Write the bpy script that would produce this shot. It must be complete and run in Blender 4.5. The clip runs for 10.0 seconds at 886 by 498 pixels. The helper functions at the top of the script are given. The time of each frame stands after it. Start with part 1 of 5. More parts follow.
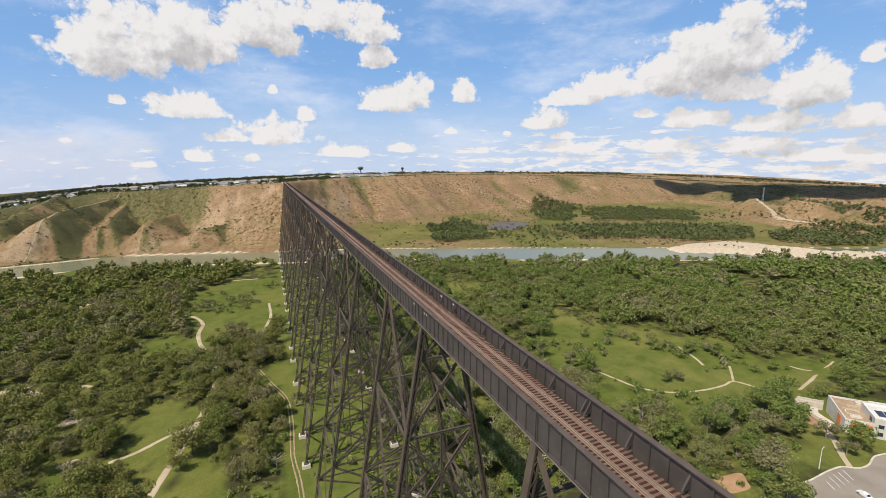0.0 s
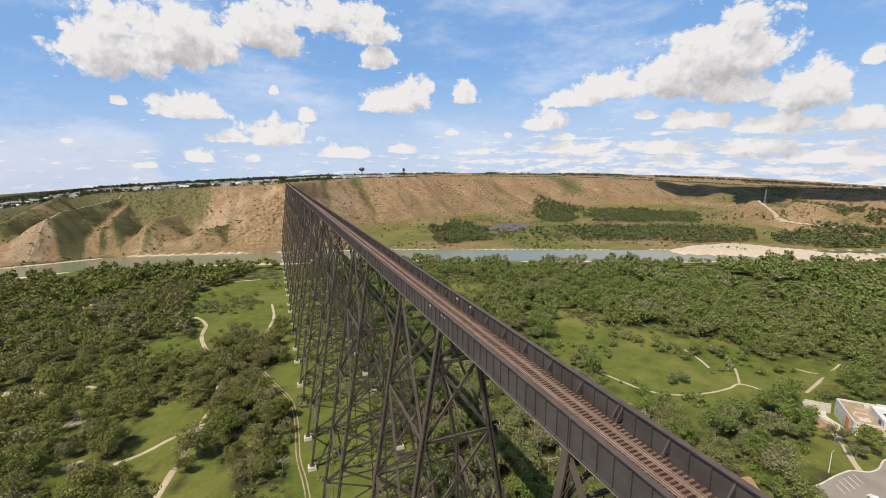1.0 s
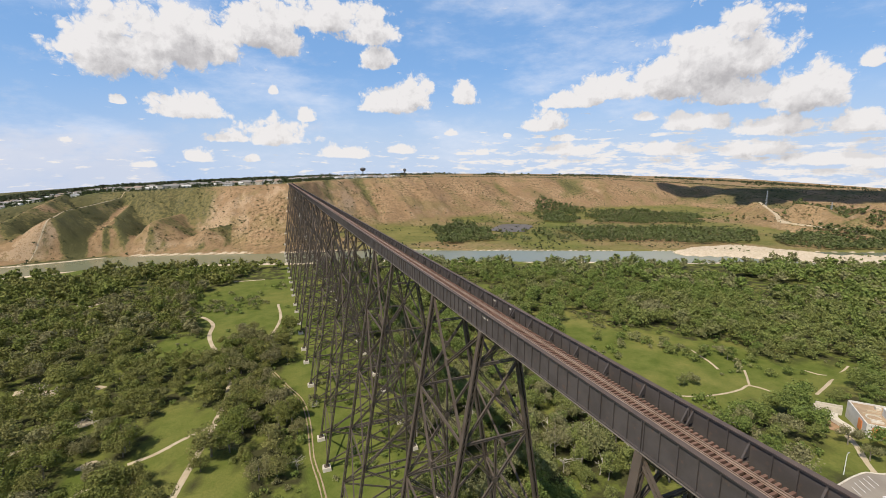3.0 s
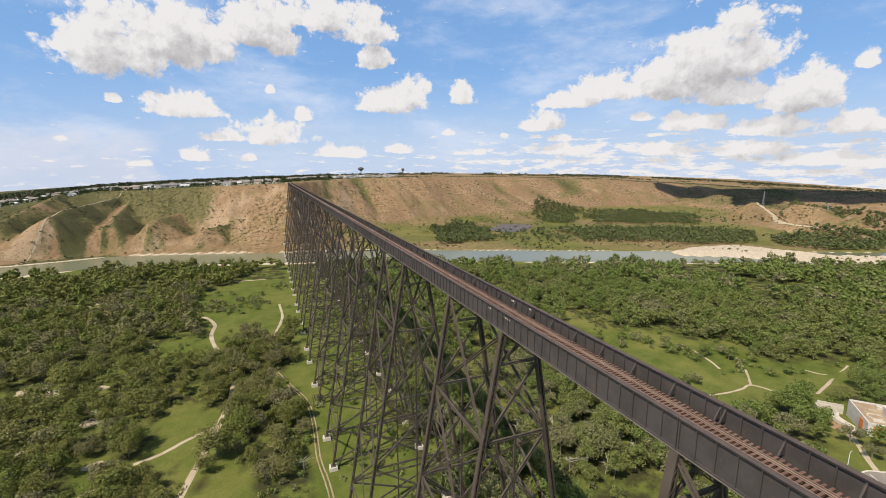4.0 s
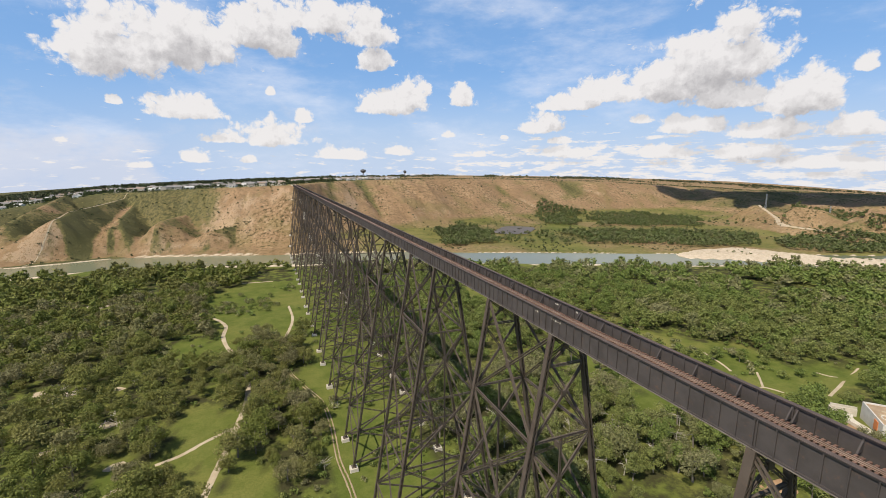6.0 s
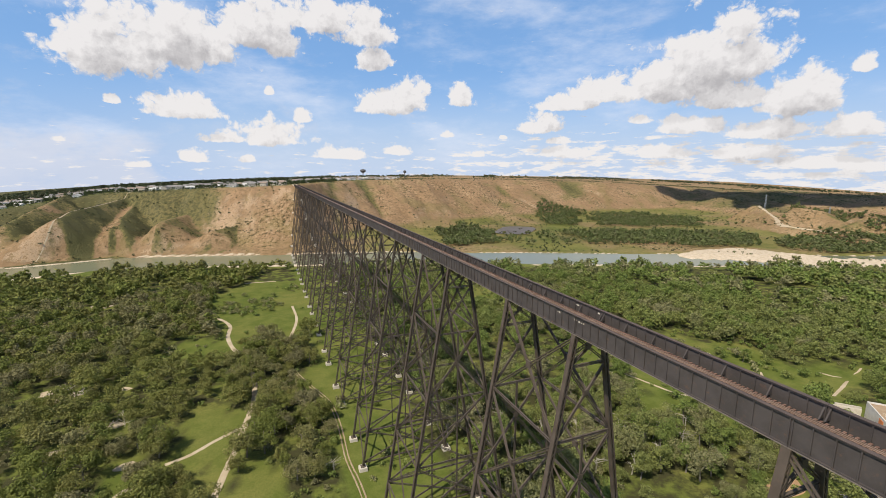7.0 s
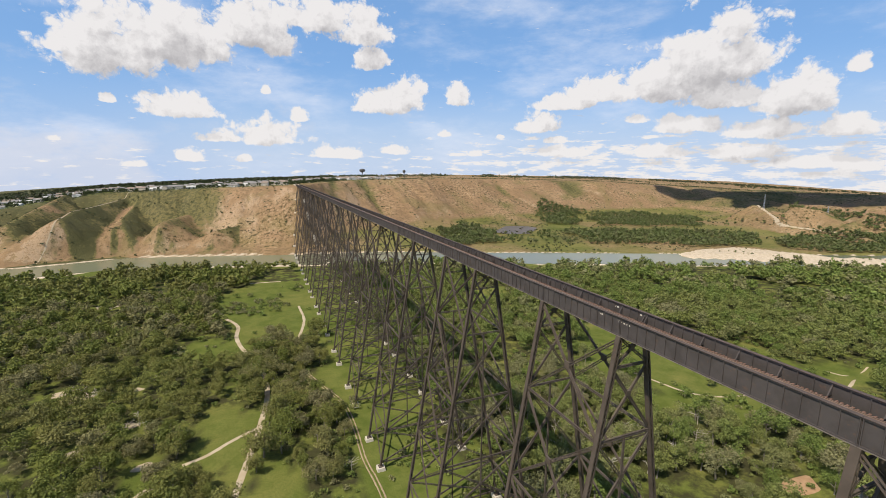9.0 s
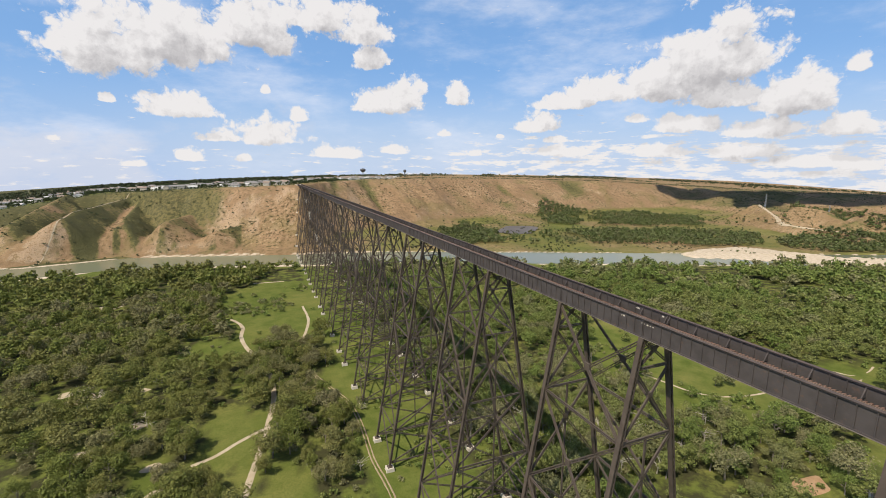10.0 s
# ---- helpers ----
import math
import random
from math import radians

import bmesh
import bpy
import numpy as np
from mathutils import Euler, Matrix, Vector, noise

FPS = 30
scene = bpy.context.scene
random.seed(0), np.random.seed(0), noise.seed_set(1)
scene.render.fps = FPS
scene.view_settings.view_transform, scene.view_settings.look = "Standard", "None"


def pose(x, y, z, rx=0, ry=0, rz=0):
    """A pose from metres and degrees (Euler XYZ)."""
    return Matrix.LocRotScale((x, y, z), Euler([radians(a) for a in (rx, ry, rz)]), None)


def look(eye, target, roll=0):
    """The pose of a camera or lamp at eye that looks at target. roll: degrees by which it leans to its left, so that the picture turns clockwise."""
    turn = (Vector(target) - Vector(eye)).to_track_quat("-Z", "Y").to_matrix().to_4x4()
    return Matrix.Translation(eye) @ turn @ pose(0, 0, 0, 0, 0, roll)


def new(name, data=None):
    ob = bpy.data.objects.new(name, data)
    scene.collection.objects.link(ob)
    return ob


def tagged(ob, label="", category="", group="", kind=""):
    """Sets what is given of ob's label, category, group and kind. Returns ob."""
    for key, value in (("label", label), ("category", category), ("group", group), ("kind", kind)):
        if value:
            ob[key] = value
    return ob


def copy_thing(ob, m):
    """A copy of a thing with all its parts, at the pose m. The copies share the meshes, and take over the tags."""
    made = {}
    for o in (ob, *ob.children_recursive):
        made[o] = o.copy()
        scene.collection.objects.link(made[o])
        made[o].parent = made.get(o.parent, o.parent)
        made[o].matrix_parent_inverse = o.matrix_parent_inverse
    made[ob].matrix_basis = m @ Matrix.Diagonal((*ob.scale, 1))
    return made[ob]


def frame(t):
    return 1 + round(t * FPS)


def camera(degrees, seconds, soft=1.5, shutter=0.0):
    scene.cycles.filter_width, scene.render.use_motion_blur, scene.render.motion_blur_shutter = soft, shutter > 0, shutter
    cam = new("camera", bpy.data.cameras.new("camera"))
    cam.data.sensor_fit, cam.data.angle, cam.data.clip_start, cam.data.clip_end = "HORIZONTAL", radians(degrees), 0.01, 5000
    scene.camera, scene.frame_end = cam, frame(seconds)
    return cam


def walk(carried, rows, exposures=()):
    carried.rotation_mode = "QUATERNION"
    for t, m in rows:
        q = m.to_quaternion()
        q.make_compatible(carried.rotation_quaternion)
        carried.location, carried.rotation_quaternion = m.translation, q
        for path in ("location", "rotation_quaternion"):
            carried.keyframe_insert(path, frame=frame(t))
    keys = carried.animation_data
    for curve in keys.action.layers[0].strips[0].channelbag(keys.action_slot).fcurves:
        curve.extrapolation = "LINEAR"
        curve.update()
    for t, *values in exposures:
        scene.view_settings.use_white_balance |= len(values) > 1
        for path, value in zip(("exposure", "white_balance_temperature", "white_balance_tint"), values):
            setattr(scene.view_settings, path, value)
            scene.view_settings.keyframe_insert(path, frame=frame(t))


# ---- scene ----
cam = camera(91.0, 10.0, soft=0.8)
# seconds, place in metres, turn in degrees
ROWS = [
    (0.0, -22.29, -28.41, 113.18, 79.460, 0.485, -21.442),
    (0.5, -23.24, -27.57, 113.15, 79.578, 0.420, -21.393),
    (1.0, -24.36, -26.83, 113.16, 79.611, 0.366, -21.353),
    (1.5, -25.65, -26.18, 113.21, 79.619, 0.272, -21.280),
    (2.0, -27.08, -25.60, 113.28, 79.613, 0.197, -21.319),
    (2.5, -28.63, -25.09, 113.37, 79.663, 0.191, -21.334),
    (4.0, -33.92, -23.85, 113.79, 79.623, 0.016, -21.803),
    (4.5, -35.83, -23.50, 113.95, 79.762, -0.000, -21.896),
    (5.0, -37.79, -23.15, 114.13, 79.837, -0.041, -21.884),
    (5.5, -39.78, -22.81, 114.32, 79.868, -0.060, -21.787),
    (7.0, -45.78, -21.67, 114.89, 79.866, -0.168, -21.961),
    (7.5, -47.73, -21.22, 115.08, 79.774, -0.172, -22.070),
    (8.0, -49.63, -20.72, 115.26, 79.762, -0.167, -22.158),
    (8.5, -51.47, -20.15, 115.42, 79.833, -0.193, -22.244),
    (9.0, -53.22, -19.50, 115.58, 79.790, -0.169, -22.309),
    (9.5, -54.88, -18.77, 115.72, 79.774, -0.170, -22.363),
    (10.0, -56.42, -17.94, 115.84, 79.735, -0.137, -22.342),
]
walk(cam, [(t, pose(x, y, z, rx, ry, rz)) for t, x, y, z, rx, ry, rz in ROWS])

# ---------------------------------------------------------------- light
SUN_DIR = Vector((-0.53, -0.25, 0.85)).normalized()
SUN_EL = math.asin(SUN_DIR.z)
SUN_AZ = math.atan2(SUN_DIR.x, SUN_DIR.y)
sun = new("sun", bpy.data.lights.new("sun", "SUN"))
sun.data.energy, sun.data.angle, sun.data.color = 4.9, radians(0.55), (1.0, 0.91, 0.77)
sun.matrix_world = look(SUN_DIR * 1000, (0, 0, 0))
scene.view_settings.exposure = 0.0

RNG = np.random.default_rng(7)


class Nodes:
    """Short hand for building node trees."""

    def __init__(self, tree):
        self.tree = tree
        tree.nodes.clear()

    def add(self, kind, links=None, **values):
        n = self.tree.nodes.new(kind)
        for key, v in values.items():
            if key == "operation":
                n.operation = v
            elif key == "blend":
                n.blend_type = v
            elif key == "data_type":
                n.data_type = v
            elif key == "attribute":
                n.attribute_name = v
            elif key == "feature":
                n.feature = v
        for key, v in (links or {}).items():
            if isinstance(v, bpy.types.NodeSocket):
                self.tree.links.new(v, n.inputs[key])
            else:
                n.inputs[key].default_value = v
        return n

    def math(self, op, a, b=0.0, clamp=False):
        n = self.add("ShaderNodeMath", {0: a, 1: b}, operation=op)
        n.use_clamp = clamp
        return n.outputs[0]

    def ramp(self, value, a, b, smooth=True):
        n = self.add("ShaderNodeMapRange", {0: value, 1: a, 2: b, 3: 0.0, 4: 1.0})
        n.interpolation_type = "SMOOTHSTEP" if smooth else "LINEAR"
        return n.outputs[0]

    def mix(self, fac, a, b, blend="MIX"):
        n = self.add("ShaderNodeMix", data_type="RGBA", blend=blend)
        for i, v in ((0, fac), (6, a), (7, b)):
            if isinstance(v, bpy.types.NodeSocket):
                self.tree.links.new(v, n.inputs[i])
            elif i == 0:
                n.inputs[0].default_value = v
            else:
                n.inputs[i].default_value = (*v, 1)
        return n.outputs[2]

    def noise(self, vec, scale, detail=3.0, rough=0.55):
        return self.add("ShaderNodeTexNoise", {"Vector": vec, "Scale": scale, "Detail": detail, "Roughness": rough}).outputs[0]


# the sky: clear blue, paler low down, with fair-weather cumulus
world = bpy.data.worlds.new("sky")
scene.world = world
world.use_nodes = True
W = Nodes(world.node_tree)
co = W.add("ShaderNodeTexCoord").outputs["Generated"]
sep = W.add("ShaderNodeSeparateXYZ", {0: co})
sky = W.add("ShaderNodeTexSky")
sky.sky_type, sky.sun_disc, sky.sun_elevation, sky.sun_rotation = "NISHITA", False, SUN_EL, SUN_AZ
sky.altitude, sky.air_density, sky.dust_density, sky.ozone_density = 900, 1.0, 0.6, 2.0
SKY_STRENGTH = 0.12
bearing = W.math("MULTIPLY", W.math("ARCTAN2", sep.outputs[0], sep.outputs[1]), 57.2958)
height = W.math("MULTIPLY", W.math("ARCSINE", sep.outputs[2]), 57.2958)
low = W.ramp(sep.outputs[2], 0.22, -0.02)
zenith = W.ramp(sep.outputs[2], 0.3, 0.75)
blue = W.mix(0.62, sky.outputs[0], W.mix(zenith, (1.85, 3.85, 7.35), (0.55, 0.98, 1.85)))
blue = W.mix(low, blue, W.mix(W.ramp(bearing, 0.0, -22.0), (4.6, 5.5, 7.0), (3.3, 4.6, 6.9)))

# cumulus by bearing and height of the flat base, half width and height of the top, all in degrees
CUMULUS = [
    (-13.4, 10.2, 7.1, 6.6), (-7.5, 11.5, 8.0, 6.9), (-17.4, 11.1, 1.9, 2.2), (0.7, 13.8, 6.7, 6.0), (6.8, 16.3, 7.1, 3.9), (13.0, 15.2, 4.7, 4.3),
    (52.8, 10.1, 7.4, 6.9), (47.6, 8.3, 8.5, 4.9), (41.6, 9.1, 4.0, 2.9), (60.0, 6.1, 4.7, 4.7), (54.1, 7.1, 6.6, 3.3), (40.4, 8.3, 5.1, 1.9),
]
CUMULUS_SMALL = [
    (13.3, 12.2, 2.7, 2.6), (-8.1, 5.9, 5.3, 2.7), (1.1, 3.3, 5.7, 3.1), (-3.8, 3.3, 3.3, 1.5), (15.5, 7.4, 5.5, 3.2), (17.7, 7.9, 3.5, 3.8), (24.1, 8.0, 2.3, 3.0), (37.2, 7.5, 4.6, 2.0),
    (34.3, 5.0, 4.1, 2.5), (51.2, 4.5, 4.3, 2.3), (57.6, 3.7, 4.4, 2.3), (63.9, 3.6, 3.9, 2.0), (64.5, 9.3, 1.0, 1.7), (45.5, 5.6, 1.6, 1.1),
    (-60, 12, 14, 4), (-95, 16, 18, 6), (100, 10, 16, 4), (140, 15, 20, 6), (180, 12, 15, 5), (-140, 13, 16, 5),
]
CUMULUS_LOW = [
    (-14.2, 6.8, 0.9, 0.8), (1.2, 8.8, 0.9, 1.4), (-7.7, 1.2, 2.3, 1.5), (-1.6, 1.1, 1.2, 0.9), (16.1, 2.2, 2.3, 1.3), (9.0, 1.6, 4.3, 1.5), (22.6, 4.3, 1.3, 0.8), (26.2, 1.9, 1.7, 1.0),
    (-18.7, 2.8, 0.9, 0.6), (-12.6, 0.4, 1.7, 0.8), (29.6, 4.1, 0.6, 0.5), (38.1, 1.9, 4.1, 1.6), (48.1, 1.7, 5.2, 1.5), (56.1, 1.6, 4.4, 1.5), (62.1, 0.6, 4.6, 1.5), (65.5, 0.2, 2.3, 1.6),
    (36.7, 3.5, 2.0, 0.8), (4.8, 5.9, 1.7, 1.4),
]


def scaled(v, by):
    return W.add("ShaderNodeVectorMath", {0: v, 1: by}, operation="MULTIPLY").outputs[0]


def billow(uv):
    """Round heads of cloud at three sizes, bent by a soft noise."""
    bend = scaled(W.add("ShaderNodeTexNoise", {"Vector": uv, "Scale": 0.8, "Detail": 4.0}).outputs["Color"], (1.3, 1.3, 0.0))
    bent = W.add("ShaderNodeVectorMath", {0: uv, 1: bend}, operation="ADD").outputs[0]
    total = None
    for scale, weight in ((0.33, 0.42), (0.85, 0.29), (2.1, 0.19), (5.2, 0.10)):
        v = W.add("ShaderNodeTexVoronoi", {"Vector": bent, "Scale": scale, "Smoothness": 0.5}, feature="SMOOTH_F1")
        v.voronoi_dimensions = "2D"
        h = W.math("MULTIPLY", W.math("SUBTRACT", 1.0, W.math("MULTIPLY", v.outputs["Distance"], 1.1)), weight)
        total = h if total is None else W.math("ADD", total, h)
    return total


def cloud_field(du, dv, clouds, full=True):
    """How deep inside a cloud a direction lies, moved by du, dv degrees."""
    uv = W.add("ShaderNodeCombineXYZ", {0: W.math("ADD", bearing, du), 1: W.math("ADD", height, dv), 2: 0.0}).outputs[0]
    best = None
    for u, v, a, b in clouds:
        # rounded above, flat below
        q = W.add("ShaderNodeVectorMath", {0: uv, 1: (1 / a, 1 / b, 0), 2: (-u / a, -v / b - 0.12, 0)}, operation="MULTIPLY_ADD").outputs[0]
        q = W.add("ShaderNodeVectorMath", {0: q, 1: scaled(q, (1.0, 3.0, 1.0))}, operation="MINIMUM").outputs[0]
        d = W.add("ShaderNodeVectorMath", {0: scaled(q, (1.0, 1.0, 0.0))}, operation="LENGTH").outputs["Value"]
        if best is None:
            best = d
        else:
            best = W.math("SMOOTH_MIN", best, d)
            best.node.inputs[2].default_value = 0.1
    lumps = billow(uv)
    n_big = W.noise(scaled(uv, (1.0, 1.4, 1.0)), 0.3, 7.0 if full else 2.0, 0.42)
    f = W.math("ADD", W.math("SUBTRACT", 0.74, best), W.math("MULTIPLY", W.math("SUBTRACT", n_big, 0.5), 1.15))
    f = W.math("ADD", f, W.math("MULTIPLY", W.math("SUBTRACT", lumps, 0.47), 0.8))
    if full:
        # rows of small flat cloud low over the plains
        n_low = W.noise(scaled(uv, (0.5, 2.3, 1.0)), 0.7, 8.0, 0.62)
        band = W.math("MULTIPLY", W.ramp(height, 7.5, 3.0), W.ramp(bearing, 5.0, 45.0))
        band = W.math("ADD", W.math("MULTIPLY", band, 0.11), W.math("MULTIPLY", W.ramp(height, 5.0, 1.0), 0.09))
        f = W.math("MAXIMUM", f, W.math("MULTIPLY", W.math("SUBTRACT", W.math("ADD", n_low, band), 0.66), 2.0))
    return f, lumps


here, puff = cloud_field(0.0, 0.0, CUMULUS + CUMULUS_SMALL + CUMULUS_LOW)
above, puff2 = cloud_field(-0.4, 1.0, CUMULUS + CUMULUS_SMALL + CUMULUS_LOW[11:16], False)
far_above, _ = cloud_field(-0.8, 2.6, CUMULUS + CUMULUS_SMALL[:14], False)
cover = W.math("MULTIPLY", W.ramp(here, -0.04, 0.2), 0.97)
relief = W.ramp(W.math("SUBTRACT", W.math("ADD", above, puff2), W.math("ADD", here, puff)), -0.4, 0.75, False)
base = W.math("ADD", W.math("MULTIPLY", W.ramp(above, 0.1, 0.8), 0.18), W.math("MULTIPLY", W.ramp(far_above, 0.0, 0.55), 0.42))
dark = W.math("ADD", W.math("MULTIPLY", relief, 0.4), W.math("SUBTRACT", base, 0.13), True)
white = W.mix(dark, (7.25, 7.0, 6.9), (3.6, 3.45, 3.5))
# thin cirrus, and a hazy sheet low down beside the town
wisp = W.noise(scaled(co, (1.2, 1.2, 3.4)), 2.6, 7.0, 0.62)
veil = W.math("MULTIPLY", W.ramp(wisp, 0.46, 0.74), 0.55)
sheet = W.math("MULTIPLY", W.ramp(W.math("ADD", W.noise(scaled(co, (1.0, 1.0, 2.0)), 9.0, 7.0, 0.6), W.math("MULTIPLY", W.math("MULTIPLY", W.ramp(height, 5.6, 2.4), W.ramp(bearing, -9.0, -14.0)), 0.36)), 0.56, 0.86), 0.62)
blue = W.mix(veil, blue, (6.9, 7.2, 8.0))
blue = W.mix(sheet, blue, (6.0, 6.1, 6.7))
blue = W.mix(cover, blue, white)
bg_sky = W.add("ShaderNodeBackground", {"Color": blue, "Strength": SKY_STRENGTH})
out = W.add("ShaderNodeOutputWorld")
world.node_tree.links.new(bg_sky.outputs[0], out.inputs[0])

# ---------------------------------------------------------------- materials
def material(name):
    m = bpy.data.materials.new(name)
    m.use_nodes = True
    n = Nodes(m.node_tree)
    return m, n


def finish(n, color, rough=0.8, bump=None, strength=0.4, distance=0.1, metal=0.0, spec=0.5, extra=None):
    b = n.add("ShaderNodeBsdfPrincipled", {"Base Color": color if isinstance(color, bpy.types.NodeSocket) else (*color, 1), "Roughness": rough, "Metallic": metal, "Specular IOR Level": spec})
    if bump is not None:
        bp = n.add("ShaderNodeBump", {"Height": bump, "Strength": strength, "Distance": distance})
        n.tree.links.new(bp.outputs[0], b.inputs["Normal"])
    for key, v in (extra or {}).items():
        b.inputs[key].default_value = v
    o = n.add("ShaderNodeOutputMaterial", {0: b.outputs[0]})
    return b


def where(n):
    return n.add("ShaderNodeNewGeometry").outputs["Position"]


def weathered(name, a, b, scale, rough=0.7, metal=0.0, fine=30.0, rust=None, spec=0.4):
    """Paint or stone in two tones, with fine grain, and stains where a third colour is given."""
    m, n = material(name)
    p = where(n)
    big, small = n.noise(p, scale, 4), n.noise(p, fine, 2)
    col = n.mix(n.ramp(big, 0.35, 0.65), a, b)
    col = n.mix(0.35, col, n.mix(small, tuple(0.6 * c for c in a), tuple(min(1, 1.3 * c) for c in b)))
    if rust:
        col = n.mix(n.math("MULTIPLY", n.ramp(n.noise(p, scale * 2.7, 6, 0.7), 0.56, 0.72), 0.8), col, rust)
    finish(n, col, rough, small, 0.3, 0.02, metal, spec)
    return m


GIRDER = weathered("dark_painted_girder_steel", (0.066, 0.057, 0.054), (0.096, 0.083, 0.079), 0.5, 0.62, rust=(0.13, 0.085, 0.065), spec=0.2)
STEEL = weathered("dark_painted_steel", (0.076, 0.059, 0.047), (0.115, 0.091, 0.073), 0.5, 0.62, rust=(0.15, 0.09, 0.06), spec=0.2)
STEEL_DARK = weathered("dark_riveted_steel", (0.072, 0.057, 0.045), (0.122, 0.098, 0.078), 0.6, 0.7, rust=(0.16, 0.095, 0.06), spec=0.2)
FLANGE = weathered("rusty_dusty_flange", (0.075, 0.058, 0.052), (0.115, 0.085, 0.072), 0.7, 0.85, rust=(0.14, 0.08, 0.06))
DUSTY = weathered("dusty_grey_steel", (0.14, 0.118, 0.10), (0.21, 0.18, 0.15), 0.8, 0.9)
TIMBER = weathered("weathered_brown_timber", (0.12, 0.066, 0.048), (0.21, 0.122, 0.09), 1.3, 0.9, fine=14)
RAIL = weathered("worn_rusty_rail", (0.27, 0.19, 0.145), (0.38, 0.28, 0.22), 0.8, 0.45, 0.3)
CONCRETE = weathered("pale_concrete", (0.52, 0.47, 0.38), (0.66, 0.60, 0.50), 0.4, 0.9, rust=(0.30, 0.25, 0.19))
DIRT = weathered("pale_gravel_path", (0.40, 0.315, 0.205), (0.52, 0.43, 0.305), 0.15, 0.95, fine=5)
ASPHALT = weathered("grey_asphalt", (0.23, 0.195, 0.16), (0.31, 0.27, 0.225), 0.08, 0.9, fine=6)
WHITEPAINT = weathered("white_paint", (0.72, 0.71, 0.68), (0.82, 0.81, 0.78), 0.5, 0.7)


def leaf_material(name, fresh, olive, grey):
    """Leaves in three kinds of tree, each clump lighter or darker than the next."""
    m, n = material(name)
    p = where(n)
    info = n.add("ShaderNodeObjectInfo")
    isl = n.add("ShaderNodeNewGeometry").outputs["Random Per Island"]
    tree = n.add("ShaderNodeAttribute", attribute="tone").outputs["Fac"]
    one = n.math("FRACT", n.math("ADD", tree, info.outputs["Random"]))
    def two(c):
        return n.mix(isl, tuple(0.6 * v for v in c), tuple(1.28 * v for v in c))
    col = n.mix(n.ramp(one, 0.15, 0.5), two(fresh), two(olive))
    col = n.mix(n.ramp(one, 0.6, 0.95), col, two(grey))
    col = n.mix(n.math("MULTIPLY", n.ramp(n.noise(p, 0.012, 2), 0.45, 0.7), 0.3), col, fresh)
    b = n.add("ShaderNodeBsdfPrincipled", {"Base Color": col, "Roughness": 0.75, "Specular IOR Level": 0.25})
    tr = n.add("ShaderNodeBsdfTranslucent", {"Color": col})
    mx = n.add("ShaderNodeMixShader", {0: 0.17, 1: b.outputs[0], 2: tr.outputs[0]})
    n.add("ShaderNodeOutputMaterial", {0: mx.outputs[0]})
    return m


LEAF = leaf_material("cottonwood_leaves", (0.163, 0.212, 0.05), (0.2, 0.222, 0.064), (0.238, 0.226, 0.108))
LEAF_OLIVE = leaf_material("olive_willow_leaves", (0.162, 0.185, 0.04), (0.203, 0.2, 0.055), (0.228, 0.208, 0.098))
LEAF_DARK = leaf_material("dark_green_leaves", (0.115, 0.158, 0.05), (0.13, 0.155, 0.052), (0.15, 0.155, 0.068))
LEAF_TOWN = leaf_material("dark_town_trees", (0.05, 0.072, 0.026), (0.06, 0.078, 0.03), (0.08, 0.085, 0.045))
SOIL = weathered("bare_orange_soil", (0.30, 0.18, 0.095), (0.42, 0.27, 0.155), 0.3, 0.95, fine=3)
DEADWOOD = weathered("bleached_dead_wood", (0.36, 0.32, 0.27), (0.5, 0.46, 0.4), 0.8, 0.9)
BARK = weathered("grey_bark", (0.16, 0.13, 0.10), (0.28, 0.25, 0.21), 1.2, 0.95, fine=9)


# ---------------------------------------------------------------- mesh building
class Mesh:
    """Collects vertices and faces; becomes one object."""

    def __init__(self):
        self.v, self.f, self.count = [], [], 0

    def add(self, verts, faces):
        self.v.append(np.asarray(verts, float))
        self.f += [tuple(i + self.count for i in q) for q in faces]
        self.count += len(verts)

    def box(self, lo, hi):
        (a, b, c), (d, e, f) = lo, hi
        self.add([(a, b, c), (d, b, c), (d, e, c), (a, e, c), (a, b, f), (d, b, f), (d, e, f), (a, e, f)],
                 [(0, 3, 2, 1), (4, 5, 6, 7), (0, 1, 5, 4), (1, 2, 6, 5), (2, 3, 7, 6), (3, 0, 4, 7)])

    def bar(self, p, q, w, h, side=None):
        """A square bar from p to q; w across along side, h the other way."""
        p, q = np.array(p, float), np.array(q, float)
        d = (q - p) / np.linalg.norm(q - p)
        s = np.array(side if side is not None else (0, 0, 1.0), float)
        u = s - d * (s @ d)
        if np.linalg.norm(u) < 1e-6:
            u = np.array((1.0, 0, 0)) - d * d[0]
        u /= np.linalg.norm(u)
        v = np.cross(d, u)
        c = [a * u * w / 2 + b * v * h / 2 for a, b in ((-1, -1), (1, -1), (1, 1), (-1, 1))]
        self.add([p + k for k in c] + [q + k for k in c], [(0, 3, 2, 1), (4, 5, 6, 7), (0, 1, 5, 4), (1, 2, 6, 5), (2, 3, 7, 6), (3, 0, 4, 7)])

    def data(self, name, *mats):
        me = bpy.data.meshes.new(name)
        me.from_pydata(np.concatenate(self.v).tolist(), [], self.f)
        for m in mats:
            me.materials.append(m)
        me.validate()
        return me


def part(name, mesh, mats, parent=None, label=""):
    me = mesh.data(name, *(mats if isinstance(mats, (list, tuple)) else (mats,))) if isinstance(mesh, Mesh) else mesh
    ob = new(name, me)
    ob.parent = parent
    return tagged(ob, label) if label else ob


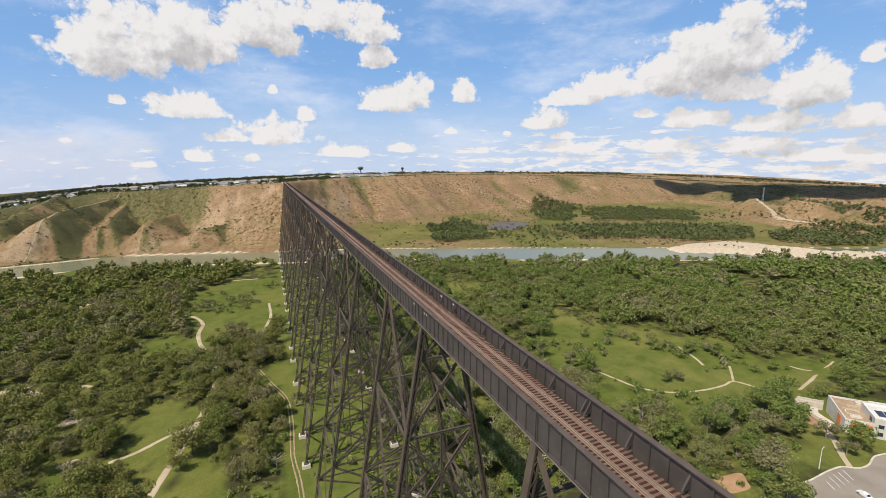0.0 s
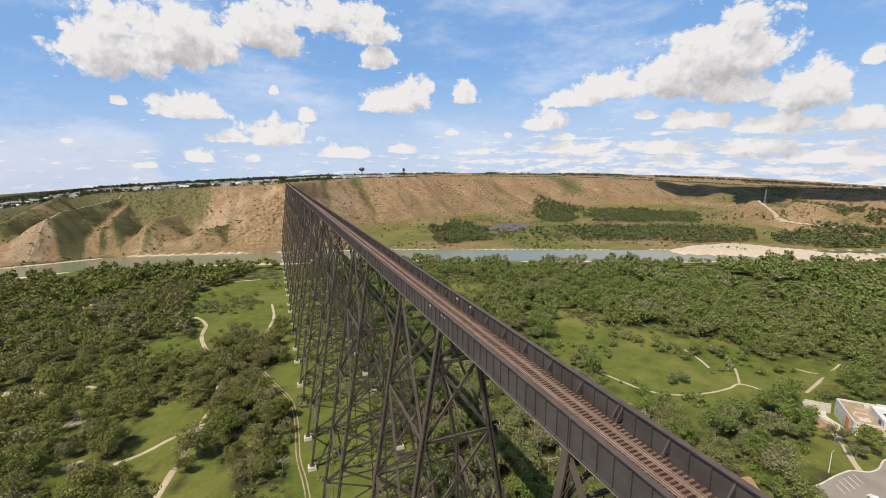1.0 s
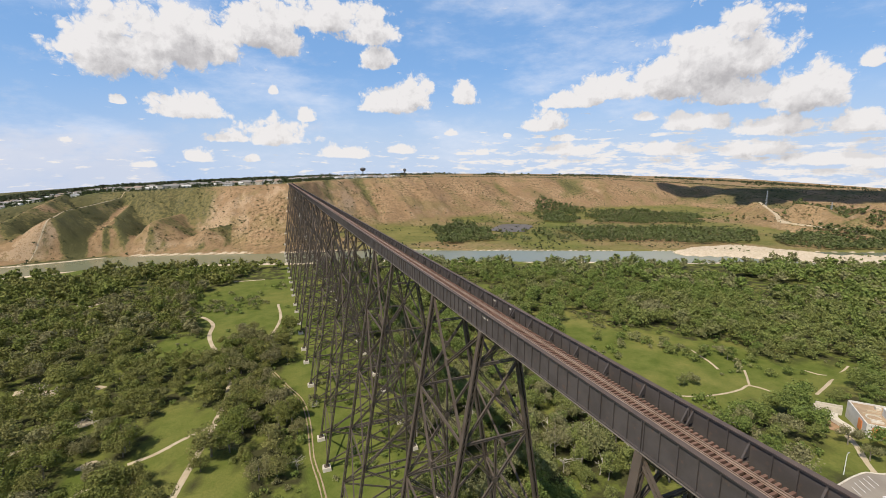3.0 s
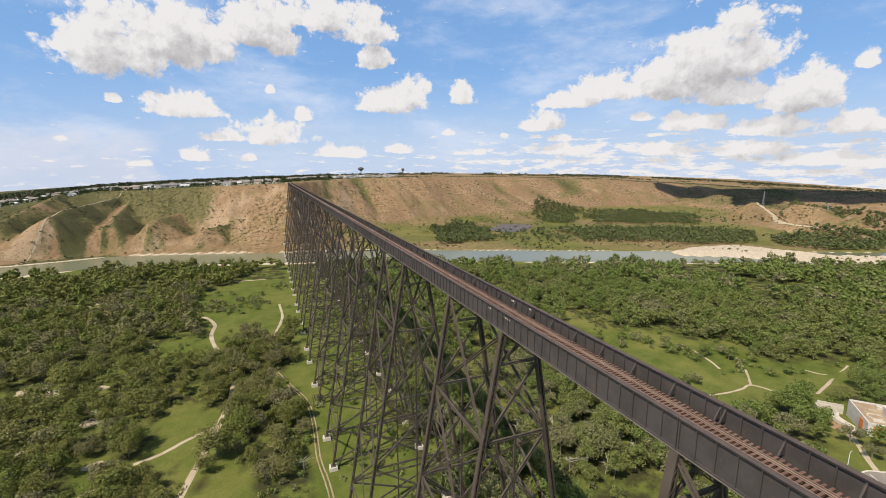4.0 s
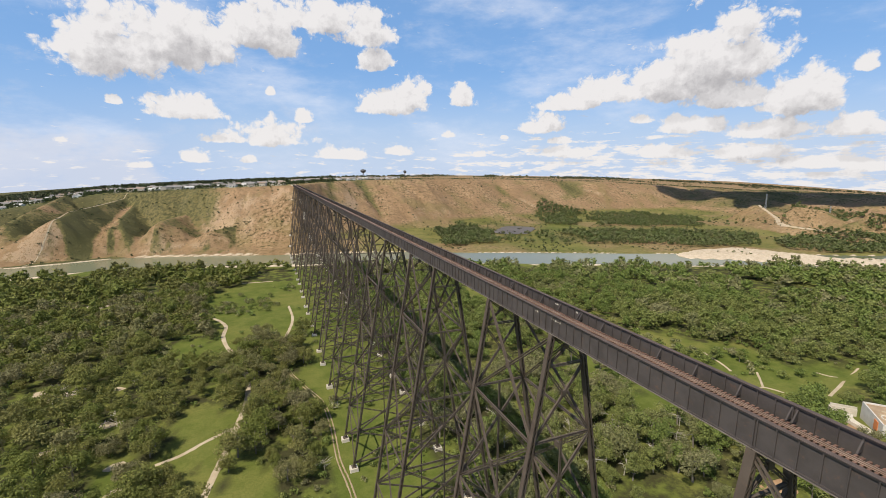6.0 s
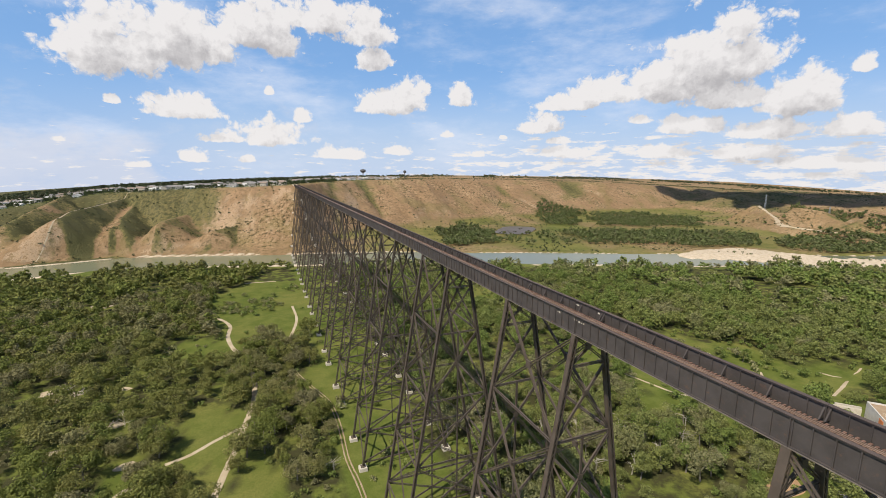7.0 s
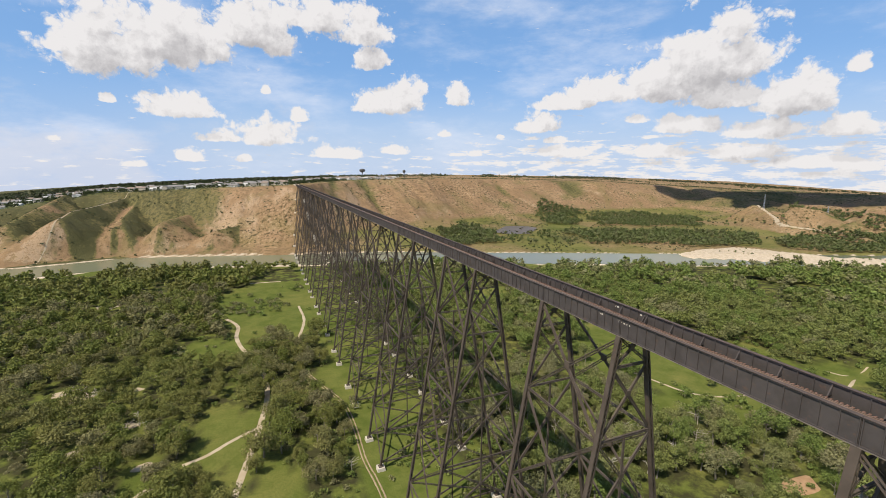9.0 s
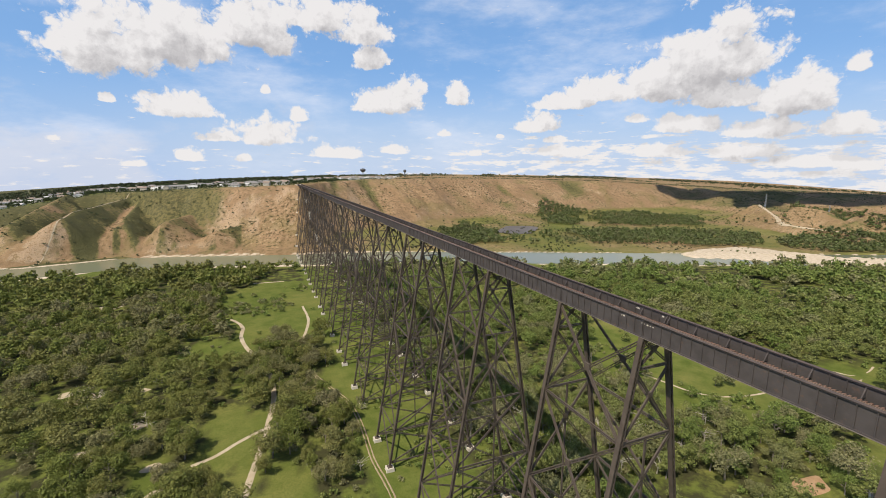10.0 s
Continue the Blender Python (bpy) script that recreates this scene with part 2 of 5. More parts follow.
def thing(name, label, category, group="", kind="", at=(0, 0, 0)):
    ob = new(name)
    ob.location = at
    return tagged(ob, label, category, group, kind)

# ---------------------------------------------------------------- the land
EYE_X, EYE_Y, EYE_Z = -40.0, -23.0, 114.0
# bearing (degrees from the bridge's line), far bank, foot of slope, rim, (metres from the eye), foot height, rim height, skyline angle
LAND = np.array([
    (-60, 760, 960, 1160, 6, 36, -2.6),
    (-25, 738, 960, 1160, 5, 38, -2.4),
    (-21, 735, 950, 1140, 5, 52, -2.05),
    (-16, 728, 880, 1080, 5, 71, -1.65),
    (-12, 700, 770, 975, 5, 77, -1.45),
    (-9, 690, 735, 930, 5, 81, -1.25),
    (0, 642, 658, 830, 5, 88, -0.95),
    (3.2, 637, 652, 768, 5, 91.6, -0.87),
    (6.5, 634, 690, 900, 5, 92, -0.78),
    (11, 628, 770, 1020, 5, 93, -0.65),
    (21, 624, 890, 1130, 5, 95, -0.5),
    (30, 622, 1000, 1260, 5, 91, -0.55),
    (41, 645, 1230, 1420, 6, 84, -0.75),
    (50, 690, 1420, 1640, 6, 66, -1.05),
    (57, 735, 1300, 1620, 5, 57, -1.4),
    (67, 795, 1330, 1640, 5, 55, -2.05),
    (100, 900, 1400, 1800, 5, 60, -2.2),
])
RIVER_X = (-1500, -520, -333, -228, -120, -14, 108, 289, 480, 600, 760, 1100, 2200)
RIVER_FAR = (900, 700, 641, 669, 645, 612, 587, 510, 428, 372, 300, 160, -300)
RIVER_NEAR = (760, 600, 572, 590, 574, 540, 512, 428, 345, 290, 215, 70, -400)
RIDGES = [  # crests of the spurs: x, y, height
    [(-329, 630, 29), (-317, 668, 42), (-306, 704, 51), (-305, 747, 57), (-297, 797, 59), (-289, 872, 62), (-283, 946, 65), (-270, 1011, 73)],
    [(-303, 702, 50), (-290, 685, 42), (-272, 666, 30), (-256, 647, 19)],
    [(-253, 648, 19), (-248, 686, 30), (-251, 748, 39), (-257, 850, 51), (-266, 991, 69)],
    [(-222, 673, 23), (-237, 715, 36), (-252, 768, 42)],
    [(-196, 648, 16), (-197, 671, 35), (-187, 707, 43), (-174, 765, 44), (-155, 829, 44), (-122, 923, 61)],
    [(-152, 651, 23), (-136, 670, 27), (-103, 709, 30), (-68, 736, 29), (-12, 751, 33)],
    [(-373, 736, 43), (-377, 810, 52), (-384, 894, 59), (-395, 1007, 69)],
    [(-46, 737, 52), (-40, 827, 77), (-30, 857, 84)],
    [(1012, 655, 38), (1010, 640, 39), (948, 570, 24), (866, 491, 15), (858, 443, 14), (840, 366, 15)],
    [(958, 552, 30), (1001, 557, 41), (1029, 527, 36), (997, 478, 24)],
    [(991, 445, 23), (1022, 448, 35), (1024, 417, 31)],
]
SANDBAR = [(486, 416), (551, 431), (626, 423), (655, 360), (673, 321), (742, 286), (675, 258), (606, 282), (573, 313), (531, 357), (476, 393)]
POND = [(404 + 48 * math.cos(a) + 8 * math.cos(3 * a), 712 + 50 * math.sin(a) + 22 * math.cos(a)) for a in np.linspace(0, 6.1, 26)]
TABLE = np.random.default_rng(3).random((64, 64))


def smooth(a, b, x):
    t = np.clip((x - a) / (b - a), 0, 1)
    return t * t * (3 - 2 * t)


def value_noise(x, y):
    xi, yi = np.floor(x).astype(int), np.floor(y).astype(int)
    u, v = x - xi, y - yi
    u, v = u * u * (3 - 2 * u), v * v * (3 - 2 * v)
    g = lambda i, j: TABLE[(xi + i) % 64, (yi + j) % 64]
    return (g(0, 0) * (1 - u) + g(1, 0) * u) * (1 - v) + (g(0, 1) * (1 - u) + g(1, 1) * u) * v


def layered(x, y, octaves=4):
    s, a = 0, 0.5
    for k in range(octaves):
        s = s + a * value_noise(x * 2 ** k + 17.3 * k, y * 2 ** k + 5.1 * k)
        a *= 0.5
    return s


def inside(poly, x, y):
    poly = np.asarray(poly, float)
    ok = np.zeros(np.shape(x), bool)
    j = len(poly) - 1
    for i in range(len(poly)):
        (xi, yi), (xj, yj) = poly[i], poly[j]
        ok ^= ((yi > y) != (yj > y)) & (x < (xj - xi) * (y - yi) / (yj - yi + 1e-12) + xi)
        j = i
    return ok


def spur_height(x, y):
    """Height of the nearest spur crest less the fall of its flanks."""
    best = np.full(np.shape(x), -99.0)
    rough = 7.0 * (layered(x / 22, y / 22, 4) - 0.45) + 12.0 * (layered(x / 70 + 9, y / 70, 2) - 0.4)
    warp = 26 * (layered(x / 40 + 4, y / 40 + 8, 3) - 0.45)
    gully = 9.0 * (np.abs(2 * layered((x + warp) / 26, (y - warp) / 52, 3) - 0.9) - 0.25)
    for line in RIDGES:
        for (ax, ay, az), (bx, by, bz) in zip(line[:-1], line[1:]):
            t = np.clip(((x - ax) * (bx - ax) + (y - ay) * (by - ay)) / ((bx - ax) ** 2 + (by - ay) ** 2), 0, 1)
            d = np.hypot(x - ax - t * (bx - ax), y - ay - t * (by - ay))
            h = az + t * (bz - az) - 0.72 * np.sqrt(d * d + 4) + 1.4 + (rough + gully) * np.minimum(d / 22, 1)
            best = np.maximum(best, h)
    return best


def land(x, y):
    """Height, dryness (0 grass, 1 bare slope), gravel, and greenness of gullies, raised for cloud shade."""
    shape = np.shape(x)
    x, y = np.atleast_1d(np.asarray(x, float)), np.atleast_1d(np.asarray(y, float))
    dx, dy = x - EYE_X, y - EYE_Y
    az, r = np.degrees(np.arctan2(dx, dy)), np.hypot(dx, dy)
    far, foot, rim, zf, zr, sky_el = (np.interp(az, LAND[:, 0], LAND[:, i]) for i in range(1, 7))
    arc = az * 15.0
    spur = 1 - np.abs(2 * layered(arc / 130 + 3, r / 900, 3) - 1) * 2
    skew = arc + (r - foot) * np.interp(az, (-40, -8, 3, 14, 45, 60), (0.1, -0.15, -0.1, 0.35, 0.55, 0.3))
    skew = skew + 46 * (layered(x / 90 + 50, y / 90, 3) - 0.45)
    fine = 1 - np.abs(2 * layered(skew / 38 + 31, r / 190, 3) - 1) * 2
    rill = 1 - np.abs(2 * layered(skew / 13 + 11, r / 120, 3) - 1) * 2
    wild = np.interp(az, (-60, -20, 0, 8, 16, 45, 60), (1.25, 1.25, 0.9, 0.45, 0.8, 0.9, 0.8))
    t = (r - foot) / (rim - foot)
    bend = np.clip(t, 0, 1) * np.clip(1.3 - t, 0, 1)
    rr = t + wild * bend * (spur * 0.42 + fine * 0.19 * (0.4 + layered(x / 120, y / 120, 2)) + rill * 0.06)
    hollow = np.interp(az, (-60, -9, -2, 6), (2.1, 1.9, 1.15, 1.15))
    slope = np.clip(0.62 * np.clip(rr, 0, 1) ** hollow + 0.38 * smooth(0, 1, rr) ** (hollow / 1.15), 0, 1)
    z_slope = zf + (zr - zf) * slope + 9.0 * np.clip(rr * 3, 0, 1) * np.clip((1 - rr) * 4, 0, 1) * (layered(skew / 26 + 70, r / 45, 4) - 0.47)
    z_far = EYE_Z + 4700 * np.tan(np.radians(sky_el)) - 4
    back = np.clip((r - rim) / (4700 - rim), 0, 1)
    plateau = zr + (z_far - zr) * back
    z = np.where(r > rim, plateau, np.where(r > foot, z_slope, np.interp(t, (-0.6, 0), (0, 1)) * zf))
    hilly = (r > far) & (r < 1400) & ((az < 6) | (az > 40))
    hx_, hy_ = x[hilly], y[hilly]
    spurs, lean, rise = np.full(x.shape, -99.0), np.zeros(x.shape), np.zeros(x.shape)
    here_z = spur_height(hx_, hy_)
    spurs[hilly] = here_z
    lean[hilly] = 2 * (spur_height(hx_ + 6, hy_) - here_z)
    rise[hilly] = 2 * (spur_height(hx_, hy_ + 6) - here_z)
    spurs = np.where(hilly, z + (spurs - z) * smooth(0, 38, r - far), spurs)
    on_spur = (spurs > z) & (r > far)
    z = np.where(on_spur, spurs, z)
    # the river
    yf, yn = np.interp(x, RIVER_X, RIVER_FAR), np.interp(x, RIVER_X, RIVER_NEAR)
    wob = 7 * (layered(x / 60, y / 300, 2) - 0.4)
    d = np.minimum(yf + wob - y, y - yn - wob)
    bed = smooth(-6, 8, d)
    z = np.where(d > -6, np.minimum(z, 1.0) * (1 - bed) - 4 * bed, z)
    sand = inside(SANDBAR, x, y)
    z = np.where(sand, -0.5 + 0.5 * layered(x / 30, y / 30, 2), z)
    z = np.where(inside(POND, x, y), 0.6, z)
    # floor
    floor = (y < yn) & (r < foot)
    z = z + np.where(floor, 1.2 * (layered(x / 50, y / 50, 3) - 0.45), 0)
    # terrace towards the car park, and the near side of the valley behind the eye
    z = z + 6 * smooth(110, 55, y) * smooth(90, 150, x)
    z = np.where(y < -120, np.maximum(z, 88 * smooth(-150, -420, y)), z)
    dry = smooth(0.03, 0.2, rr) * (r > foot - 40) * (1 - 0.35 * smooth(0, 0.05, back))
    dry = np.where(y > yf - 3, np.maximum(dry, np.interp(az, (-2, 6), (0.95, 0.22)) + np.interp(az, (-2, 6), (0.0, 0.6)) * smooth(0.3, 0.65, layered(x / 75 + 21, y / 75, 3))), dry)
    dry = np.where(r > rim, np.interp(az, (-20, 2, 8), (0.3, 0.4, 0.9)), dry)
    gravel = np.exp(-((d + np.where(y > yn + 30, 1.5, 7.0)) / np.where(y > yn + 30, 3.6, 12.0)) ** 2) * smooth(0.05, 0.3, layered(x / 45 + 60, y / 45, 2))
    gravel = np.where(sand, 1.0, gravel)
    dry = np.where(on_spur, np.maximum(dry, 0.9), dry)
    green = np.clip(0.42 - spur * 0.9 - 0.4 * fine, 0, 1)
    # sheltered flanks facing away from the sun carry scrub
    away = np.interp(az, (-60, -3, 4, 60), (1.0, 1.0, 0.0, 0.0))
    green = np.where(on_spur, np.clip(0.34 - lean * 0.055 - np.clip(rise, 0, 9) * 0.035 + 1.5 * (layered(x / 40, y / 40, 3) - 0.45), 0, 1), np.maximum(green, np.maximum((0.40 + 0.3 * smooth(0.3, 0.7, rr)) * away * smooth(-2.5, -9, az), 0.85 * smooth(-13, -17, az) * (r < rim))))
    # scrub green raised here to darken the slope as a cloud's shadow does
    edge = az + 9 * (layered(x / 130 + 12, y / 130, 3) - 0.45) - 5 * rr
    cloud_shade = np.interp(edge, (45, 49, 75), (0, 1, 1)) * smooth(0.05, 0.35, rr) * (r > foot) * (r < rim) * smooth(0.25, 0.4, layered(x / 90 + 3, y / 90 + 3, 3))
    town = (r > rim + 90) * smooth(4, -2, az)
    green = np.maximum(np.maximum(green, 0.45 * cloud_shade * ~on_spur), town)
    dry = np.maximum(dry, town)
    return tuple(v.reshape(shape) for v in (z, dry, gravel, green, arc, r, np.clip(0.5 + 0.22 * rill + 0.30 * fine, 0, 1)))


def ground_at(x, y):
    return land(x, y)[0]


def stretch(*runs):
    """Grid lines: (start, end, step) one after another."""
    out = []
    for a, b, s in runs:
        out += list(np.arange(a, b, s))
    return np.array(out + [runs[-1][1]])


gx = stretch((-4900, -1000, 120), (-1000, -480, 12), (-480, 100, 4), (100, 1060, 6), (1060, 1700, 12), (1700, 4900, 120))
gy = stretch((-3000, -500, 150), (-500, 400, 10), (400, 1100, 4), (1150, 1700, 10), (1700, 4900, 110))
GX, GY = np.meshgrid(gx, gy)
GZ, DRY, GRAVEL, GREEN, ARC, OUT, RILL = land(GX, GY)
me = bpy.data.meshes.new("ground")
nx, ny = len(gx), len(gy)
idx = np.arange(nx * ny).reshape(ny, nx)
quads = np.stack([idx[:-1, :-1], idx[:-1, 1:], idx[1:, 1:], idx[1:, :-1]], -1).reshape(-1, 4)
me.from_pydata(np.stack([GX, GY, GZ], -1).reshape(-1, 3).tolist(), [], quads.tolist())
steep = np.hypot(*np.gradient(GZ, gy, gx))
CLIFF = smooth(0.55, 1.0, steep)
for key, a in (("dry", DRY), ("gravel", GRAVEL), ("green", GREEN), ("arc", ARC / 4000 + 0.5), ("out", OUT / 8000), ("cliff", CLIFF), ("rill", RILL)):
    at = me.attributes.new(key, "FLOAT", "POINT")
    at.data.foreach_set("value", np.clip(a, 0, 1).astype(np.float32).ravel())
me.polygons.foreach_set("use_smooth", np.ones(len(quads), bool))

m, n = material("valley_ground")
p = where(n)
dry, gravel, green, cliff, rill = (n.add("ShaderNodeAttribute", attribute=k).outputs["Fac"] for k in ("dry", "gravel", "green", "cliff", "rill"))
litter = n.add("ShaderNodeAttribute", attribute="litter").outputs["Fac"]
n1, n2, n3, n5 = n.noise(p, 0.018, 5, 0.6), n.noise(p, 0.11, 5, 0.65), n.noise(p, 0.9, 3), n.noise(p, 0.2, 5, 0.75)
grass = n.mix(n.ramp(n2, 0.3, 0.7), (0.084, 0.11, 0.02), (0.14, 0.157, 0.036))
east = n.ramp(n.add("ShaderNodeSeparateXYZ", {0: p}).outputs[0], -20.0, 110.0)
grass = n.mix(n.math("MULTIPLY", n.ramp(n1, 0.43, 0.66), n.math("ADD", n.math("MULTIPLY", east, 0.4), 0.6)), grass, n.mix(n2, (0.15, 0.17, 0.038), (0.235, 0.2, 0.066)))
grass = n.mix(n.math("MULTIPLY", n.ramp(n3, 0.35, 0.8), 0.4), grass, (0.07, 0.1, 0.018))
# wood floor: dark litter tone that also holds the shade between trees
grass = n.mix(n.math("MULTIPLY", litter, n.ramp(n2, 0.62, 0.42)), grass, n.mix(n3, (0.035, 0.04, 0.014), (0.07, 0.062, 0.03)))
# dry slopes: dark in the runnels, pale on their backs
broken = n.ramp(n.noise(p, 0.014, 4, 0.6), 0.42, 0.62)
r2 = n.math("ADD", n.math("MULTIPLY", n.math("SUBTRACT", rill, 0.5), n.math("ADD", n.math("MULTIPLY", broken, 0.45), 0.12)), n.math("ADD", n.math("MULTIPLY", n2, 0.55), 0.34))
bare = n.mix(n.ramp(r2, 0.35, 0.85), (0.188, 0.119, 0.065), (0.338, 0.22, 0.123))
bare = n.mix(n.math("MULTIPLY", n.ramp(n1, 0.5, 0.64), 0.6), bare, n.mix(n2, (0.18, 0.145, 0.06), (0.27, 0.205, 0.095)))
zone = n.ramp(n.noise(p, 0.013, 3), 0.43, 0.55)
out_crop = n.math("MULTIPLY", n.ramp(n.math("ADD", n.math("MULTIPLY", n5, 0.7), n.math("MULTIPLY", cliff, 0.12)), 0.39, 0.45), zone)
bare = n.mix(n.math("MULTIPLY", out_crop, 0.75), bare, (0.5, 0.36, 0.235))
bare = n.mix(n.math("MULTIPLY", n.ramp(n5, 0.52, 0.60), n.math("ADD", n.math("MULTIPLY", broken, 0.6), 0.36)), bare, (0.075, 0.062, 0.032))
bare = n.mix(n.math("MULTIPLY", n.ramp(n5, 0.46, 0.38), n.math("ADD", n.math("MULTIPLY", broken, 0.55), 0.1)), bare, (0.46, 0.345, 0.22))
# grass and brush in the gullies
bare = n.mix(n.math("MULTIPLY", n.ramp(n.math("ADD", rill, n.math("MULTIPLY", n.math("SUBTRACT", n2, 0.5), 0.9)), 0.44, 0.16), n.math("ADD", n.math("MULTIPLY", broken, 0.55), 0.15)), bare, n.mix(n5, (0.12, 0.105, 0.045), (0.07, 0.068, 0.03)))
scrub = n.mix(n.ramp(n.math("ADD", n5, n.math("MULTIPLY", n.ramp(green, 0.55, 1.0), 0.2)), 0.44, 0.62), (0.17, 0.15, 0.06), (0.075, 0.08, 0.034))
gm = n.ramp(n.math("ADD", n.math("MULTIPLY", green, 0.62), n.math("ADD", n.math("MULTIPLY", n1, 0.5), n.math("MULTIPLY", n2, 0.5))), 0.62, 0.88)
bare = n.mix(n.math("MULTIPLY", gm, 0.9), bare, scrub)
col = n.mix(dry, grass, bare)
stones = n.mix(n.ramp(n5, 0.4, 0.62), (0.62, 0.52, 0.39), (0.48, 0.385, 0.27))
col = n.mix(n.ramp(n.math("ADD", gravel, n.math("MULTIPLY", n2, 0.5)), 0.75, 1.1), col, stones)
finish(n, col, 0.95, n.math("ADD", n.math("MULTIPLY", rill, n.math("MULTIPLY", dry, 2.5)), n.math("MULTIPLY", n.math("ADD", n.math("ADD", n2, n3), n.math("MULTIPLY", n5, 1.6)), n.math("ADD", n.math("MULTIPLY", dry, 0.8), 0.2))), 0.9, 1.0, spec=0.1)
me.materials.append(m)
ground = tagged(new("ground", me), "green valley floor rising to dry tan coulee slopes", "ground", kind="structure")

# the river
m, n = material("river_water")
p = where(n)
ripple = n.noise(p, 0.25, 4)
finish(n, n.mix(n.noise(p, 0.008, 2), (0.17, 0.18, 0.115), (0.21, 0.215, 0.14)), 0.16, ripple, 0.06, 0.3, spec=0.2)
water = Mesh()
xs = np.linspace(-1400, 2100, 60)
far_y, near_y = np.interp(xs, RIVER_X, RIVER_FAR) + 14, np.interp(xs, RIVER_X, RIVER_NEAR) - 14
water.add([(x, y, -1.2) for x, y in zip(xs, near_y)] + [(x, y, -1.2) for x, y in zip(xs, far_y)], [(i, i + 1, 61 + i, 60 + i) for i in range(59)])
tagged(part("water", water, m), "calm greenish-brown river water reflecting the sky", "river", kind="structure")

# a cumulus high overhead, whose shadow lies on the far coulees
CLOUD = weathered("white_cloud", (0.8, 0.8, 0.8), (0.86, 0.86, 0.86), 0.004, 1.0, fine=0.02, spec=0.0)
puffs = Mesh()
crng = np.random.default_rng(21)
for az in np.arange(49.0, 73.0, 1.1):
    rim = float(np.interp(az, LAND[:, 0], LAND[:, 3]))
    inner = float(np.interp(az, (49, 52, 55, 57, 60, 64, 73), (-70, -130, -60, -220, -140, -150, -120)))
    outer = float(np.interp(az, (49, 51, 55, 57, 73), (-20, -30, -40, 5, 5)))
    for off in np.arange(inner, outer, 42.0):
        r = rim + off + crng.uniform(-14, 14)
        rad, lift = crng.uniform(26, 40), 1000 + crng.uniform(0, 50)
        x, y = EYE_X + r * math.sin(radians(az)), EYE_Y + r * math.cos(radians(az))
        k = (lift - 40) / SUN_DIR.z
        mid = np.array((x, y, 40.0)) + k * np.array(SUN_DIR)
        rings = []
        for j in range(7):
            e = math.pi * (j / 6 - 0.5)
            for i in range(10):
                wob = rad * crng.uniform(0.86, 1.14)
                up = math.sin(e) * (0.75 if e > 0 else 0.3)
                rings.append(mid + wob * np.array((math.cos(e) * math.cos(i * math.pi / 5), math.cos(e) * math.sin(i * math.pi / 5), up)))
        puffs.add(rings, [(j * 10 + i, j * 10 + (i + 1) % 10, j * 10 + 10 + (i + 1) % 10, j * 10 + 10 + i) for j in range(6) for i in range(10)])
tagged(part("cloud", puffs, CLOUD), "white cumulus cloud with a flat base over the far coulees", "cloud", kind="structure")

# ---------------------------------------------------------------- the viaduct
BASE = 90.0                    # underside of the girders
DEEP = 3.1                     # girder depth
HALF = 2.7                     # girder from the middle line
LONG, SHORT = 30.1, 20.4       # open span and tower span
PITCH = LONG + SHORT
BATTER = 1 / 6
NODES = (0.0, 5.3, 18.0, 37.0, 56.0, 74.0)


def leg_x(depth, side):
    return side * (HALF + depth * BATTER)


def leg_mesh(drop, laced, lean):
    """One battered leg from the girder seat down: two solid plates with lacing between; the same for both sides by lean."""
    m = Mesh()
    top, foot = np.array((0, 0, 0.0)), np.array((lean * drop * BATTER, 0, -drop))
    w, d = 0.85, 0.7
    if not laced:
        m.bar(top, foot, w, d, (0, 1, 0))
        return m
    ax = np.array((1.0, 0, 0))
    for s in (-1, 1):
        m.bar(top + ax * s * d / 2, foot + ax * s * d / 2, w, 0.07, (0, 1, 0))
        for e in (-1, 1):
            o = ax * s * (d / 2 - 0.09) + np.array((0, e * (w / 2 - 0.06), 0))
            m.bar(top + o, foot + o, 0.1, 0.18, (0, 1, 0))
    steps = int(drop / 1.0)
    for k in range(steps):
        a, b = top + (foot - top) * k / steps, top + (foot - top) * (k + 1) / steps
        s = 1 if k % 2 else -1
        for e in (-1, 1):
            off = np.array((0, e * w / 2, 0))
            m.bar(a + off + ax * s * 0.3, b + off - ax * s * 0.3, 0.03, 0.1, (0, 1, 0))
    return m


def brace(m, p, q, size, laced, flat):
    """A built-up brace: two bars with zigzag lacing, or one bar far off."""
    p, q = np.array(p, float), np.array(q, float)
    if not laced:
        m.bar(p, q, size * 0.78, 0.3, flat)
        return
    d = (q - p) / np.linalg.norm(q - p)
    f = np.array(flat, float)
    u = f - d * (f @ d)
    u /= np.linalg.norm(u)
    for s in (-1, 1):
        m.bar(p + u * s * size * 0.4, q + u * s * size * 0.4, 0.13, 0.28, flat)
    k = max(2, int(np.linalg.norm(q - p) / 0.75))
    for i in range(k):
        s = 1 if i % 2 else -1
        m.bar(p + (q - p) * i / k + u * s * size * 0.38, p + (q - p) * (i + 1) / k - u * s * size * 0.38, 0.08, 0.05, flat)


def plate(m, c, sx, sy, sz):
    m.box((c[0] - sx / 2, c[1] - sy / 2, c[2] - sz / 2), (c[0] + sx / 2, c[1] + sy / 2, c[2] + sz / 2))


